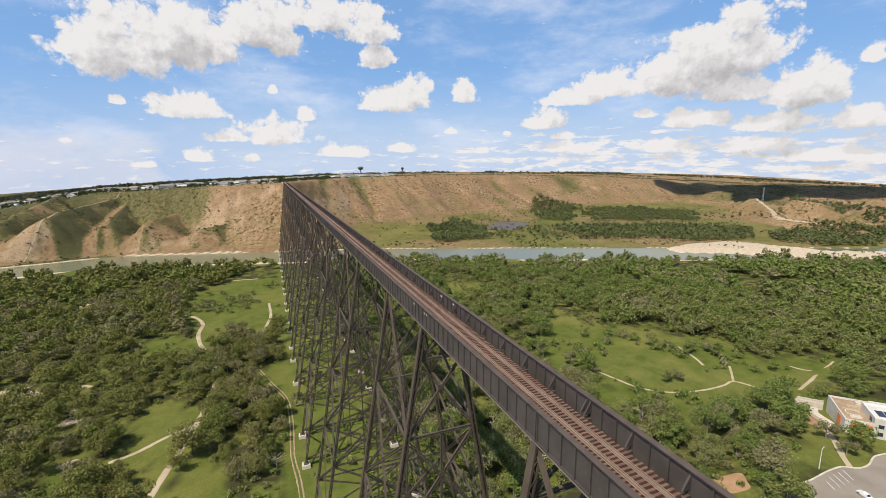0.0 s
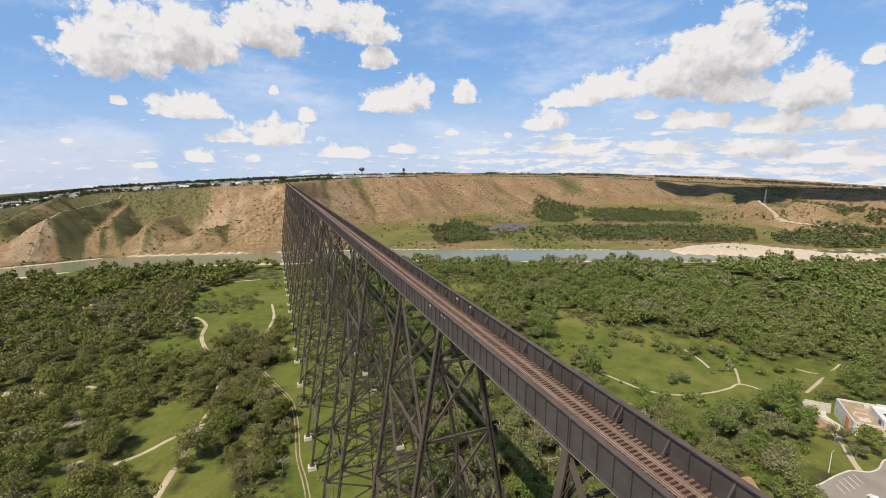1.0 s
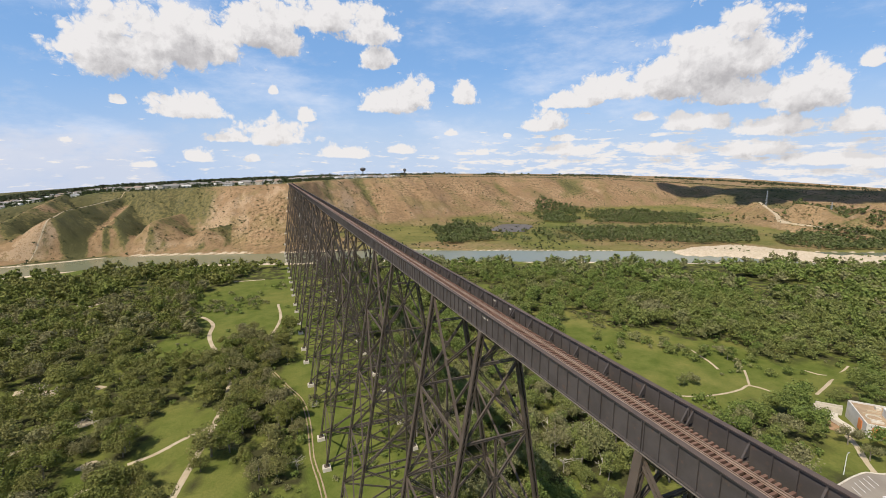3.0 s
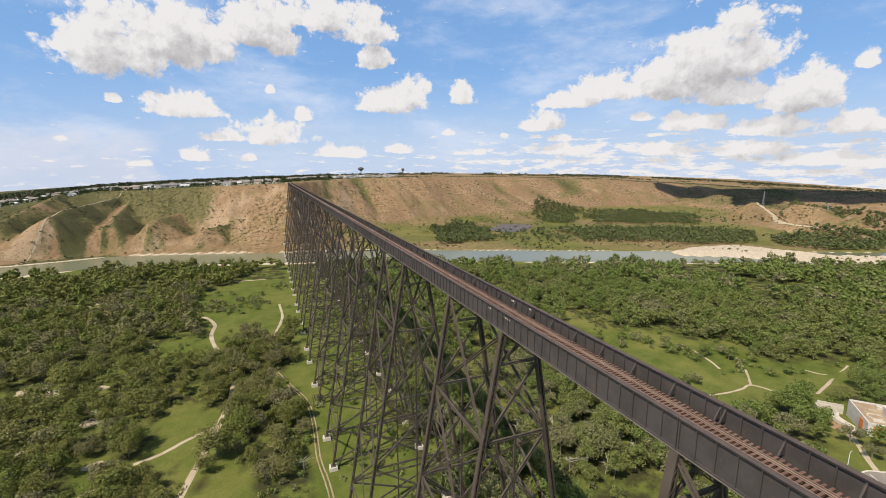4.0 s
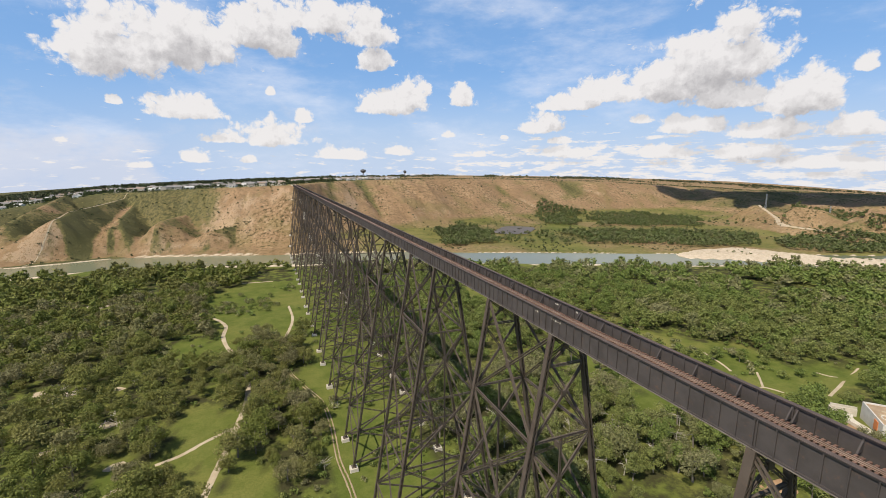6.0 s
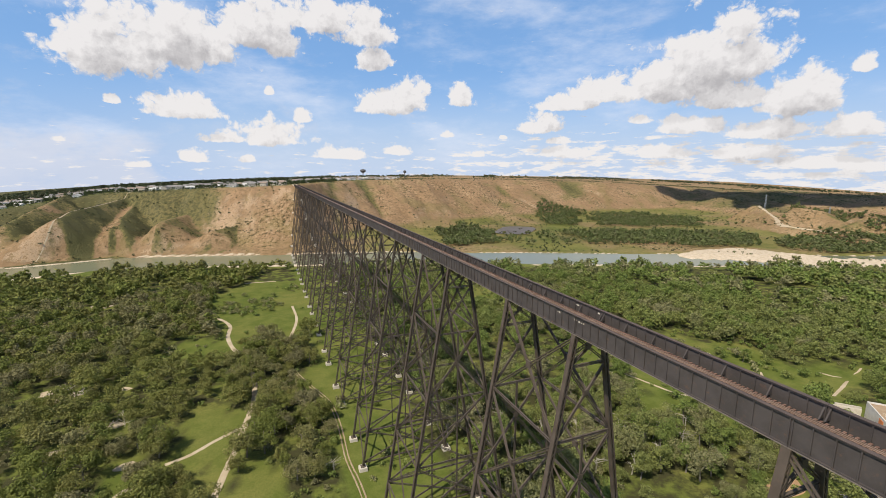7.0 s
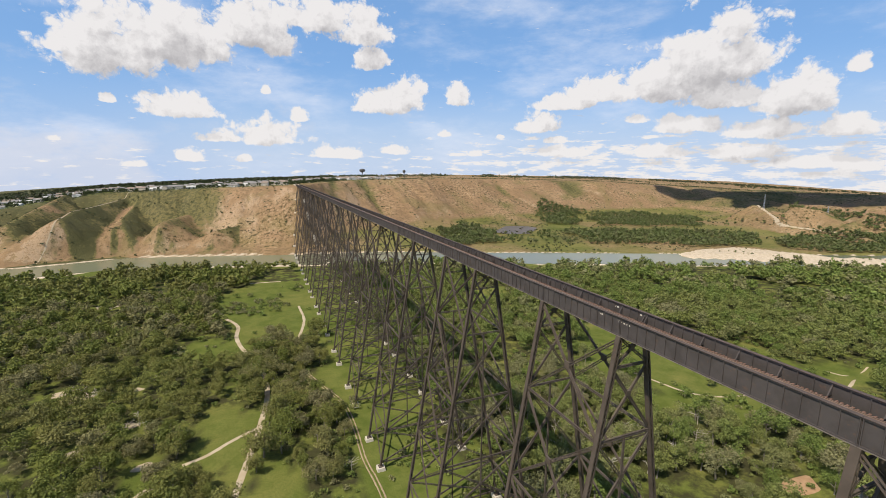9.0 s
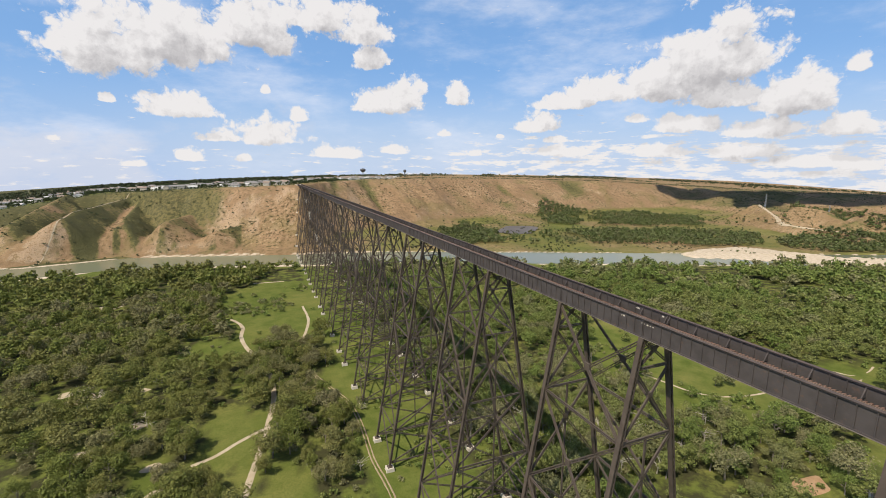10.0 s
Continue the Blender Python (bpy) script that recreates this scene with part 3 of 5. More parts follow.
def build_tower(drops, laced):
    """A four-legged tower; drops: leg lengths (near and far bents), origin at the girder seat of the nearer bent, in the middle."""
    t = thing("steel_tower", "tall dark steel trestle tower with four battered braced legs", "bridge tower", "towers of the viaduct")
    cache = {}
    for j in (0, 1):
        for s in (-1, 1):
            key = (drops[j], s)
            if key not in cache:
                cache[key] = leg_mesh(drops[j], laced, s).data("leg", STEEL)
            leg = part("leg", cache[key], None, t)
            leg.location = (s * HALF, j * SHORT, 0)
            foot = Mesh()
            fx = leg_x(drops[j], s) - s * HALF
            foot.box((fx - 0.9, -0.9, -drops[j] - 0.1), (fx + 0.9, 0.9, -drops[j] + 0.25))
            part("base_plate", foot, STEEL_DARK, leg)
    low = min(drops)
    levels = [d for d in NODES if d < low - 8] + [None]
    for j in (0, 1):
        y = j * SHORT
        for a, b in zip(levels[:-1], levels[1:]):
            b = drops[j] - 1.5 if b is None else b
            size = 0.4 if a < 6 else 0.5
            if a == 0:
                cap = Mesh()
                brace(cap, (-HALF, y, -0.5), (HALF, y, -0.5), 0.6, laced, (0, 0, 1))
                part("cap_strut", cap, STEEL_DARK, t)
            st = Mesh()
            brace(st, (leg_x(b, -1), y, -b), (leg_x(b, 1), y, -b), size, laced, (0, 0, 1))
            part("cross_strut", st, STEEL_DARK, t)
            if b > 18.5:
                mid = Mesh()
                brace(mid, (0, y, -a), (0, y, -b), 0.3, laced, (1, 0, 0))
                part("mid_hanger", mid, STEEL_DARK, t)
            for s in (-1, 1):
                di = Mesh()
                brace(di, (leg_x(a, s), y, -a - 0.3), (leg_x(b, -s), y, -b), size, laced, (1, 0, 0))
                part("cross_brace", di, STEEL_DARK, t)
            gp = Mesh()
            wa, wb = leg_x(a, 1), leg_x(b, 1)
            mz = -(a + (b - a) * wa / (wa + wb))
            plate(gp, (0, y, mz), 0.9, 0.4, 0.9)
            part("gusset", gp, STEEL_DARK, t)
    for s in (-1, 1):
        lv = [d for d in levels if d != 5.3]
        for a, b in zip(lv[:-1], lv[1:]):
            b0, b1 = (drops[0] - 1.5, drops[1] - 1.5) if b is None else (b, b)
            di = Mesh()
            brace(di, (leg_x(a, s), 0, -a - 0.5), (leg_x(b1, s), SHORT, -b1), 0.5, laced, (0, 1, 0))
            part("long_brace", di, STEEL, t)
            di = Mesh()
            brace(di, (leg_x(a, s), SHORT, -a - 0.5), (leg_x(b0, s), 0, -b0), 0.5, laced, (0, 1, 0))
            part("long_brace", di, STEEL, t)
            gp = Mesh()
            plate(gp, (leg_x((a + (b0 + b1) / 2) / 2, s), SHORT / 2, -(a + (b0 + b1) / 2) / 2), 0.35, 1.3, 1.3)
            part("gusset", gp, STEEL, t)
            if a > 0:
                st = Mesh()
                brace(st, (leg_x(a, s), 0, -a), (leg_x(a, s), SHORT, -a), 0.5, laced, (0, 0, 1))
                part("long_strut", st, STEEL, t)
    return t


def pier(x, y, top, size=2.9):
    z = float(ground_at(x, y))
    m = Mesh()
    lo = min(z - 1.0, top - 1.5)
    a, b = size / 2 + 0.3, size / 2
    m.add([(x + s * a, y + e * a, lo) for s, e in ((-1, -1), (1, -1), (1, 1), (-1, 1))] + [(x + s * b, y + e * b, top) for s, e in ((-1, -1), (1, -1), (1, 1), (-1, 1))],
          [(4, 5, 6, 7), (0, 1, 5, 4), (1, 2, 6, 5), (2, 3, 7, 6), (3, 0, 4, 7)])
    ob = part("pedestal", m, CONCRETE)
    return tagged(ob, "pale weathered concrete footing under a steel leg", "footing", "footings of the viaduct")


first_y = -SHORT
prototypes = {}
END_Y = 725.0
k = -2
while True:
    y0 = first_y + PITCH * k
    if y0 + SHORT > END_Y:
        break
    drops = []
    for y in (y0, y0 + SHORT):
        g = max(float(ground_at(s * 17, y)) for s in (-1, 1))
        g = max(g, 0.2)
        g2 = max(float(ground_at(leg_x(BASE - g, s), y)) for s in (-1, 1))
        g2 = max(g2, 0.0)
        drops.append(round(BASE - 1.5, 1) if g2 < 3 else round(BASE - g2 - 1.6))
    drops = tuple(drops)
    laced = k <= 4
    key = (drops, laced)
    if min(drops) < 6:
        break
    if key in prototypes:
        t = copy_thing(prototypes[key], pose(0, y0, BASE))
    else:
        t = build_tower(drops, laced)
        t.location = (0, y0, BASE)
        prototypes[key] = t
    for j in (0, 1):
        for s in (-1, 1):
            pier(leg_x(drops[j], s), y0 + j * SHORT, BASE - drops[j] - 0.1)
    k += 1
LAST = y0

# girders, span by span
TIE_TOP = 1.75


def girder_mesh(length, panels, stiff):
    m = Mesh()
    m.box((-0.03, 0.02, 0.05), (0.03, length - 0.02, DEEP - 0.05))
    for s in (-1, 1):
        m.box((s * 0.11 - 0.08, 0.02, 0.06), (s * 0.11 + 0.08, length - 0.02, 0.22))
        m.box((s * 0.11 - 0.08, 0.02, DEEP - 0.2), (s * 0.11 + 0.08, length - 0.02, DEEP - 0.05))
    if stiff:
        for i in range(panels + 1):
            y = min(max(length * i / panels, 0.1), length - 0.1)
            m.box((-0.13, y - 0.05, 0.22), (0.13, y + 0.05, DEEP - 0.2))
    return m


def build_span(length, panels, near):
    s = thing("girder_span", "dark painted steel plate-girder span carrying the track", "bridge span", "spans of the viaduct")
    web = girder_mesh(length, panels, not near).data("girder", GIRDER)
    top = Mesh()
    top.box((-0.26, 0.02, -0.05), (0.26, length - 0.02, 0.03))
    topdata = top.data("top_flange", FLANGE)
    low = Mesh()
    low.box((-0.26, 0.02, -0.02), (0.26, length - 0.02, 0.06))
    lowdata = low.data("bottom_flange", DUSTY)
    stf = Mesh()
    for e in (-1, 1):
        stf.box((e * 0.1 - 0.07, -0.05, 0.22), (e * 0.1 + 0.07, 0.05, DEEP - 0.2))
    stfdata = stf.data("stiffener", GIRDER)
    br = Mesh()
    br.add([(0, -0.07, DEEP - 0.2), (0, 0.07, DEEP - 0.2), (-0.75, 0.07, TIE_TOP - 0.1), (-0.75, -0.07, TIE_TOP - 0.1), (0, -0.07, TIE_TOP - 0.1), (0, 0.07, TIE_TOP - 0.1)],
           [(0, 1, 2, 3), (0, 3, 4), (1, 5, 2), (3, 2, 5, 4)])
    brdata = br.data("knee_bracket", GIRDER)
    for side in (-1, 1):
        g = part("girder", web, None, s)
        g.location.x = side * HALF
        lo = part("bottom_flange", lowdata, None, s)
        lo.location.x = side * HALF
        fl = part("top_flange", topdata, None, s, "rust-red dusty top flange")
        fl.location = (side * HALF, 0, DEEP)
        if near:
            for i in range(panels + 1):
                y = min(max(length * i / panels, 0.12), length - 0.12)
                o = part("stiffener", stfdata, None, g)
                o.location = (0, y, 0)
        for i in range(0, panels + 1, 3):
            o = part("knee_bracket", brdata, None, g)
            o.location = (-side * 0.05, min(max(length * i / panels, 0.25), length - 0.25), 0)
            o.rotation_euler.z = 0 if side > 0 else math.pi
    fb = Mesh()
    for i in range(0, panels + 1, 3):
        y = min(max(length * i / panels, 0.25), length - 0.25)
        fb.box((-HALF + 0.05, y - 0.15, 0.35), (HALF - 0.05, y + 0.15, 1.25))
    for x in (-0.75, 0.75):
        fb.box((x - 0.12, 0.1, 1.0), (x + 0.12, length - 0.1, TIE_TOP - 0.24))
    for i in range(0, panels - 2, 3):
        ya, yb = length * i / panels, length * (i + 3) / panels
        for e in (-1, 1):
            fb.bar((-e * (HALF - 0.2), ya, 0.3), (e * (HALF - 0.2), yb, 0.3), 0.2, 0.1)
    part("floor_beams", fb, STEEL_DARK, s)
    return s


def paint_marks(y0, x, zs, widths):
    """Faded white lettering, too small to read, as plain bars."""
    for i, w in enumerate(widths):
        m = Mesh()
        m.box((x - 0.012, y0, zs + 0.05 * math.sin(3 * i)), (x + 0.012, y0 + w, zs + 0.24 + 0.05 * math.sin(5 * i)))
        tagged(part("painted_mark", m, CONCRETE), "small faded white paint mark on the steel girder", "paint mark", "white marks on the girders")
        y0 += w + 0.22 + 0.1 * (i % 3)


spans = {}
y, long_next = first_y + PITCH * -2, False
while y < LAST - 1:
    length, panels = (LONG, 18) if long_next else (SHORT, 12)
    near = -60 < y < 135
    key = (length, near)
    if key in spans:
        copy_thing(spans[key], pose(0, y, BASE))
    else:
        spans[key] = build_span(length, panels, near)
        spans[key].location = (0, y, BASE)
    y += length
    long_next = not long_next
DECK_END = y

ab = Mesh()
ab.box((-4.2, DECK_END + 0.1, BASE - 9), (4.2, DECK_END + 34, BASE - 0.05))
ab.box((-4.2, DECK_END + 1.6, BASE - 0.05), (4.2, DECK_END + 34, BASE + TIE_TOP - 0.3))
for e in (-1, 1):
    ab.box((e * 3.9 - 0.3, DECK_END + 1.6, BASE + TIE_TOP - 0.3), (e * 3.9 + 0.3, DECK_END + 34, BASE + TIE_TOP + 0.3))
tagged(part("abutment", ab, CONCRETE), "pale concrete abutment in the hillside under the deck's end", "abutment", kind="structure")

# the track
START = first_y - 2 * PITCH
track = thing("railway_track", "single railway track with worn rails on brown timber ties", "railway track", kind="structure")
prof = ((-0.07, 0), (0.07, 0), (0.07, 0.03), (0.012, 0.05), (0.012, 0.13), (0.037, 0.14), (0.037, 0.18), (-0.037, 0.18), (-0.037, 0.14), (-0.012, 0.13), (-0.012, 0.05), (-0.07, 0.03))
RAIL_END = DECK_END + 30
for name, x, dz in (("rail", -0.755, 0), ("rail", 0.755, 0), ("guard_rail", -0.48, -0.03), ("guard_rail", 0.48, -0.03)):
    m = Mesh()
    nprof = len(prof)
    m.add([(x + a, yy, BASE + TIE_TOP + b + dz * (b > 0.1)) for yy in (START, RAIL_END) for a, b in prof], [(i, (i + 1) % nprof, nprof + (i + 1) % nprof, nprof + i) for i in range(nprof)])
    part(name, m, RAIL, track)
walkway = Mesh()
for x in (-2.18, -1.93, -1.68):
    walkway.box((x - 0.115, START, BASE + TIE_TOP), (x + 0.115, RAIL_END, BASE + TIE_TOP + 0.06))
part("walkway", walkway, TIMBER, track, "narrow timber walkway beside the track")
tie = Mesh()
tie.box((-1.95, -0.11, -0.24), (1.62, 0.11, 0))
tiedata = tie.data("tie", TIMBER)
rest = Mesh()
TIE_STEP = 0.46
count = int((RAIL_END - START) / TIE_STEP)
for i in range(count):
    y = START + TIE_STEP * (i + 0.5)
    jx, jz = RNG.uniform(-0.06, 0.06), RNG.uniform(-0.012, 0.0)
    if -22 < y < 112:
        o = part("tie", tiedata, None, track)
        o.location = (jx, y, BASE + TIE_TOP + jz)
    else:
        rest.box((-1.95 + jx, y - 0.11, BASE + TIE_TOP - 0.24), (1.62 + jx, y + 0.11, BASE + TIE_TOP + jz))
tagged(part("far_ties", rest, TIMBER, track), kind="stuff")

paint_marks(28.2, -HALF - 0.045, BASE + 2.2, (0.3, 0.15, 0.3, 0.2, 0.12))
paint_marks(34.0, -HALF - 0.045, BASE + 2.25, (0.3, 0.15))
paint_marks(31.0, HALF - 0.045, BASE + 2.3, (0.4,))
paint_marks(36.0, HALF - 0.045, BASE + 2.2, (0.5, 0.3))

# ---------------------------------------------------------------- paths, car park
def seg_dist(x, y, pts):
    best = np.full(np.shape(x), 1e9)
    for (ax, ay), (bx, by) in zip(pts[:-1], pts[1:]):
        t = np.clip(((x - ax) * (bx - ax) + (y - ay) * (by - ay)) / ((bx - ax) ** 2 + (by - ay) ** 2), 0, 1)
        best = np.minimum(best, np.hypot(x - ax - t * (bx - ax), y - ay - t * (by - ay)))
    return best


def ribbon(pts, width, lift=0.1, wobble=0.12, off=0.0, step=2.0):
    """A strip that follows the ground along a smooth line through pts."""
    pts = np.array(pts, float)
    cum = np.concatenate([[0], np.cumsum(np.hypot(*np.diff(pts, axis=0).T))])
    s = np.arange(0, cum[-1] + step, step).clip(0, cum[-1])
    def catmull(v):
        d = np.gradient(v, cum)
        i = np.clip(np.searchsorted(cum, s, side="right") - 1, 0, len(cum) - 2)
        h = cum[i + 1] - cum[i]
        t = (s - cum[i]) / h
        return (2 * t**3 - 3 * t**2 + 1) * v[i] + (t**3 - 2 * t**2 + t) * h * d[i] + (3 * t**2 - 2 * t**3) * v[i + 1] + (t**3 - t**2) * h * d[i + 1]
    x, y = catmull(pts[:, 0]), catmull(pts[:, 1])
    tx, ty = np.gradient(x), np.gradient(y)
    ln = np.hypot(tx, ty) + 1e-9
    nx_, ny_ = -ty / ln, tx / ln
    m = Mesh()
    cols = 4
    vs = []
    for k in range(cols + 1):
        o = off + width * (k / cols - 0.5)
        w = RNG.normal(0, wobble * width * 0.5, len(s)) if k in (0, cols) else 0
        px_, py_ = x + nx_ * (o + w), y + ny_ * (o + w)
        vs.append(np.stack([px_, py_, ground_at(px_, py_) + lift - (0.25 if k in (0, cols) else 0)], -1))
    n = len(s)
    m.add(np.concatenate(vs), [(k * n + i, k * n + i + 1, (k + 1) * n + i + 1, (k + 1) * n + i) for k in range(cols) for i in range(n - 1)])
    return m


PATH_LINES = [
    ([(-71, 130), (-68, 146), (-63, 171), (-61, 184), (-59, 196), (-58, 216), (-61, 243), (-68, 266), (-73, 282), (-77, 303), (-77, 325), (-85, 345), (-97, 359)], 3.7, "broad pale gravel path winding through the trees"),
    ([(-63, 179), (-73, 173), (-82, 166), (-90, 163)], 2.7, "pale gravel side path leaving the main path"),
    ([(-31, 362), (-30, 322), (-37, 284)], 2.8, "pale gravel path across the meadow"),
    ([(-105, 145), (-100, 152), (-97, 153)], 3.0, "short stretch of gravel path under trees"),
    ([(140, 157), (144, 142), (148, 130), (156, 122), (165, 118), (182, 115), (192, 115), (200, 116), (203, 112), (204, 104)], 1.9, "narrow pale footpath curving across a meadow"),
    ([(200, 116), (206, 121), (215, 129)], 1.7, "narrow pale footpath across a meadow"),
    ([(212, 160), (210, 155), (207, 145), (202, 135)], 2.0, "narrow pale footpath beside shrubs"),
    ([(246, 116), (249, 109), (254, 106), (263, 107), (276, 110)], 1.7, "narrow pale footpath along the wood"),
    ([(253, 105), (236, 100), (220, 96)], 2.6, "pale gravel path leading to the visitor centre"),
    ([(392, 190), (385, 184), (371, 180)], 2.8, "pale path showing in a gap of the wood"),
    ([(-72, 460), (-42, 457)], 3.5, "pale gravel strip behind the meadow"),
    ([(-211, 432), (-203, 431)], 3.5, "pale gravel patch among the trees"),
    ([(184, 68), (196, 78), (206, 86)], 2.2, "pale footpath beside the visitor centre"),
    ([(184, 66), (179, 61), (173, 56), (166, 50), (163, 47)], 2.6, "grey footpath to the car park"),
    ([(x, y) for x, y, _ in RIDGES[0]], 1.5, "pale trail along the crest of a dry spur"),
    ([(1010, 640), (948, 570), (866, 491), (858, 443), (840, 366)], 8.0, "pale gravel road down a dry hillside"),
]
for pts, w, label in PATH_LINES:
    tagged(part("path", ribbon(pts, w), DIRT), label, "path", kind="structure")
TRACK_LINE = [(-36, 226), (-30, 208), (-23, 188), (-21.5, 172), (-21.5, 157), (-22, 140), (-20.5, 123), (-20, 108)]
EARTH = weathered("trodden_earth", (0.28, 0.205, 0.12), (0.40, 0.31, 0.2), 0.2, 0.95, fine=5)
two_track = thing("dirt_track", "pale two-rut dirt track through grass under the viaduct", "track", kind="structure")
for off in (-0.7, 0.7):
    part("rut", ribbon(TRACK_LINE, 0.85, off=off, wobble=0.3), EARTH, two_track)

m = Mesh()
ring = [(121 + (6.5 + 1.2 * math.sin(3 * a)) * math.cos(a), 61 + (4.6 + 0.9 * math.cos(2 * a + 1)) * math.sin(a)) for a in np.linspace(0, 2 * math.pi, 25)[:-1]]
m.add([(x, y, float(ground_at(x, y)) + 0.02) for x, y in ring] + [(121, 61, float(ground_at(121, 61)) + 0.5)], [(i, (i + 1) % 24, 24) for i in range(24)])
tagged(part("soil_patch", m, SOIL), "bare orange-brown soil patch beside the car park", "bare soil", kind="structure")
BARE = [(-148, 242, 7, 5), (-156, 250, 6, 4), (-182, 420, 9, 9), (-117, 203, 4, 3), (-123, 241, 4, 2.5), (-133, 188, 4, 3), (-104, 168, 4, 2.5)]
for x0, y0, a0, b0 in BARE:
    m = Mesh()
    ring = [(x0 + a0 * (1 + 0.2 * math.sin(3 * a + x0)) * math.cos(a), y0 + b0 * (1 + 0.2 * math.cos(2 * a + y0)) * math.sin(a)) for a in np.linspace(0, 2 * math.pi, 25)[:-1]]
    m.add([(x, y, float(ground_at(x, y)) + 0.02) for x, y in ring] + [(x0, y0, float(ground_at(x0, y0)) + 0.4)], [(i, (i + 1) % 24, 24) for i in range(24)])
    tagged(part("bare_patch", m, DIRT), "pale bare gravelly patch between trees", "bare ground", kind="structure")
FALLEN = [(-150, 240, 1.2, 20), (-145, 245, 1.0, 80), (-157, 247, 1.1, 130), (-152, 252, 1.0, 50), (-118, 206, 1.2, 10), (-115, 201, 1.0, 100), (-119, 249, 1.0, 60), (-180, 416, 1.2, 30)]
CAR_PARK = [(118, 38), (128, 47.5), (134, 50), (145, 49.6), (156, 50), (162, 49.5), (166, 47), (171, 46.5), (180, 48.5), (190, 47), (200, 36), (205, 20), (118, 20)]
m = Mesh()
cx, cy = np.meshgrid(np.arange(110, 212, 0.4), np.arange(18, 62, 0.4))
ci = np.arange(cx.size).reshape(cx.shape)
vz = ground_at(cx, cy) + 0.12
laid = inside(CAR_PARK, cx + 0.2, cy + 0.2)
faces = [(ci[i, j], ci[i, j + 1], ci[i + 1, j + 1], ci[i + 1, j]) for i in range(cx.shape[0] - 1) for j in range(cx.shape[1] - 1) if laid[i, j]]
m.add(np.stack([cx, cy, vz], -1).reshape(-1, 3), faces)
car_park = tagged(part("car_park", m, ASPHALT), "worn grey asphalt car park with white bay lines", "car park", kind="structure")
tagged(part("kerb", ribbon(CAR_PARK[1:10], 0.7, lift=0.3, wobble=0.02), CONCRETE), "pale concrete kerb round the car park", "kerb", kind="structure")
line = Mesh()
line.box((-0.09, 0, 0), (0.09, 5.0, 0.02))
linedata = line.data("bay_line", WHITEPAINT)
for i, (x, y, a) in enumerate([(146 + 2.8 * k, 43.6 + 0.1 * k, -30) for k in range(5)] + [(131 + 2.8 * k, 43.2 + 0.2 * k, -30) for k in range(3)]):
    o = part("bay_line", linedata, None, car_park)
    o.location, o.rotation_euler.z = (x, y, float(ground_at(x, y)) + 0.15), radians(a)
# ---------------------------------------------------------------- trees
def limb(m, p, q, ra, rb, sides=5):
    p, q = np.array(p, float), np.array(q, float)
    d = (q - p) / np.linalg.norm(q - p)
    u = np.cross(d, (0.3, 0.9, 0.1))
    u /= np.linalg.norm(u)
    v = np.cross(d, u)
    ring = [(math.cos(2 * math.pi * i / sides), math.sin(2 * math.pi * i / sides)) for i in range(sides)]
    m.add([p + ra * (a * u + b * v) for a, b in ring] + [q + rb * (a * u + b * v) for a, b in ring], [(i, (i + 1) % sides, sides + (i + 1) % sides, sides + i) for i in range(sides)])


def tree_parts(rng, height, width, leaves, leaf, low=0.14, up=0.25):
    """Leaf clumps and wood of one broadleaf tree."""
    lobes = []
    nl = int(rng.integers(11, 18))
    for k in range(nl):
        a, q = rng.uniform(0, 2 * math.pi), math.sqrt(rng.uniform(0.02, 0.55))
        top = 1 - 0.6 * q * q
        lobes.append((q * width / 2 * math.cos(a), q * width / 2 * math.sin(a), height * rng.uniform(0.42, 0.86) * top, width * rng.uniform(0.13, 0.25)))
    lobes = np.array(lobes)
    pick = rng.integers(0, nl, leaves)
    d = rng.normal(size=(leaves, 3))
    d /= np.linalg.norm(d, axis=1)[:, None]
    d[:, 2] = d[:, 2] * 0.8 + 0.15
    rad = lobes[pick, 3] * (0.62 + 0.5 * rng.random(leaves))
    c = lobes[pick, :3] + d * rad[:, None] * np.array((1, 1, 0.95))
    c[:, 2] = np.clip(c[:, 2], height * low, None)
    nrm = d + 0.5 * rng.normal(size=(leaves, 3)) + np.array((0, 0, up))
    nrm /= np.linalg.norm(nrm, axis=1)[:, None]
    u = np.cross(nrm, rng.normal(size=(leaves, 3)))
    u /= np.linalg.norm(u, axis=1)[:, None]
    v = np.cross(nrm, u)
    s = leaf * rng.uniform(0.5, 1.3, leaves)[:, None]
    bent = nrm * s * 0.3
    leafs = np.stack([c - u * s, c + u * s * 0.6 - v * s * 0.9 + bent, c + u * s * 0.6 + v * s * 0.9 - bent], 1)
    wood = Mesh()
    r0 = 0.02 * height + 0.06
    top = np.array((rng.normal() * 0.4, rng.normal() * 0.4, height * 0.5))
    limb(wood, (0, 0, -0.5), top, r0, r0 * 0.5)
    for lx, ly, lz, lr in lobes[:7]:
        limb(wood, top * rng.uniform(0.4, 0.95), (lx, ly, lz), r0 * 0.42, r0 * 0.1, 4)
    return leafs, wood


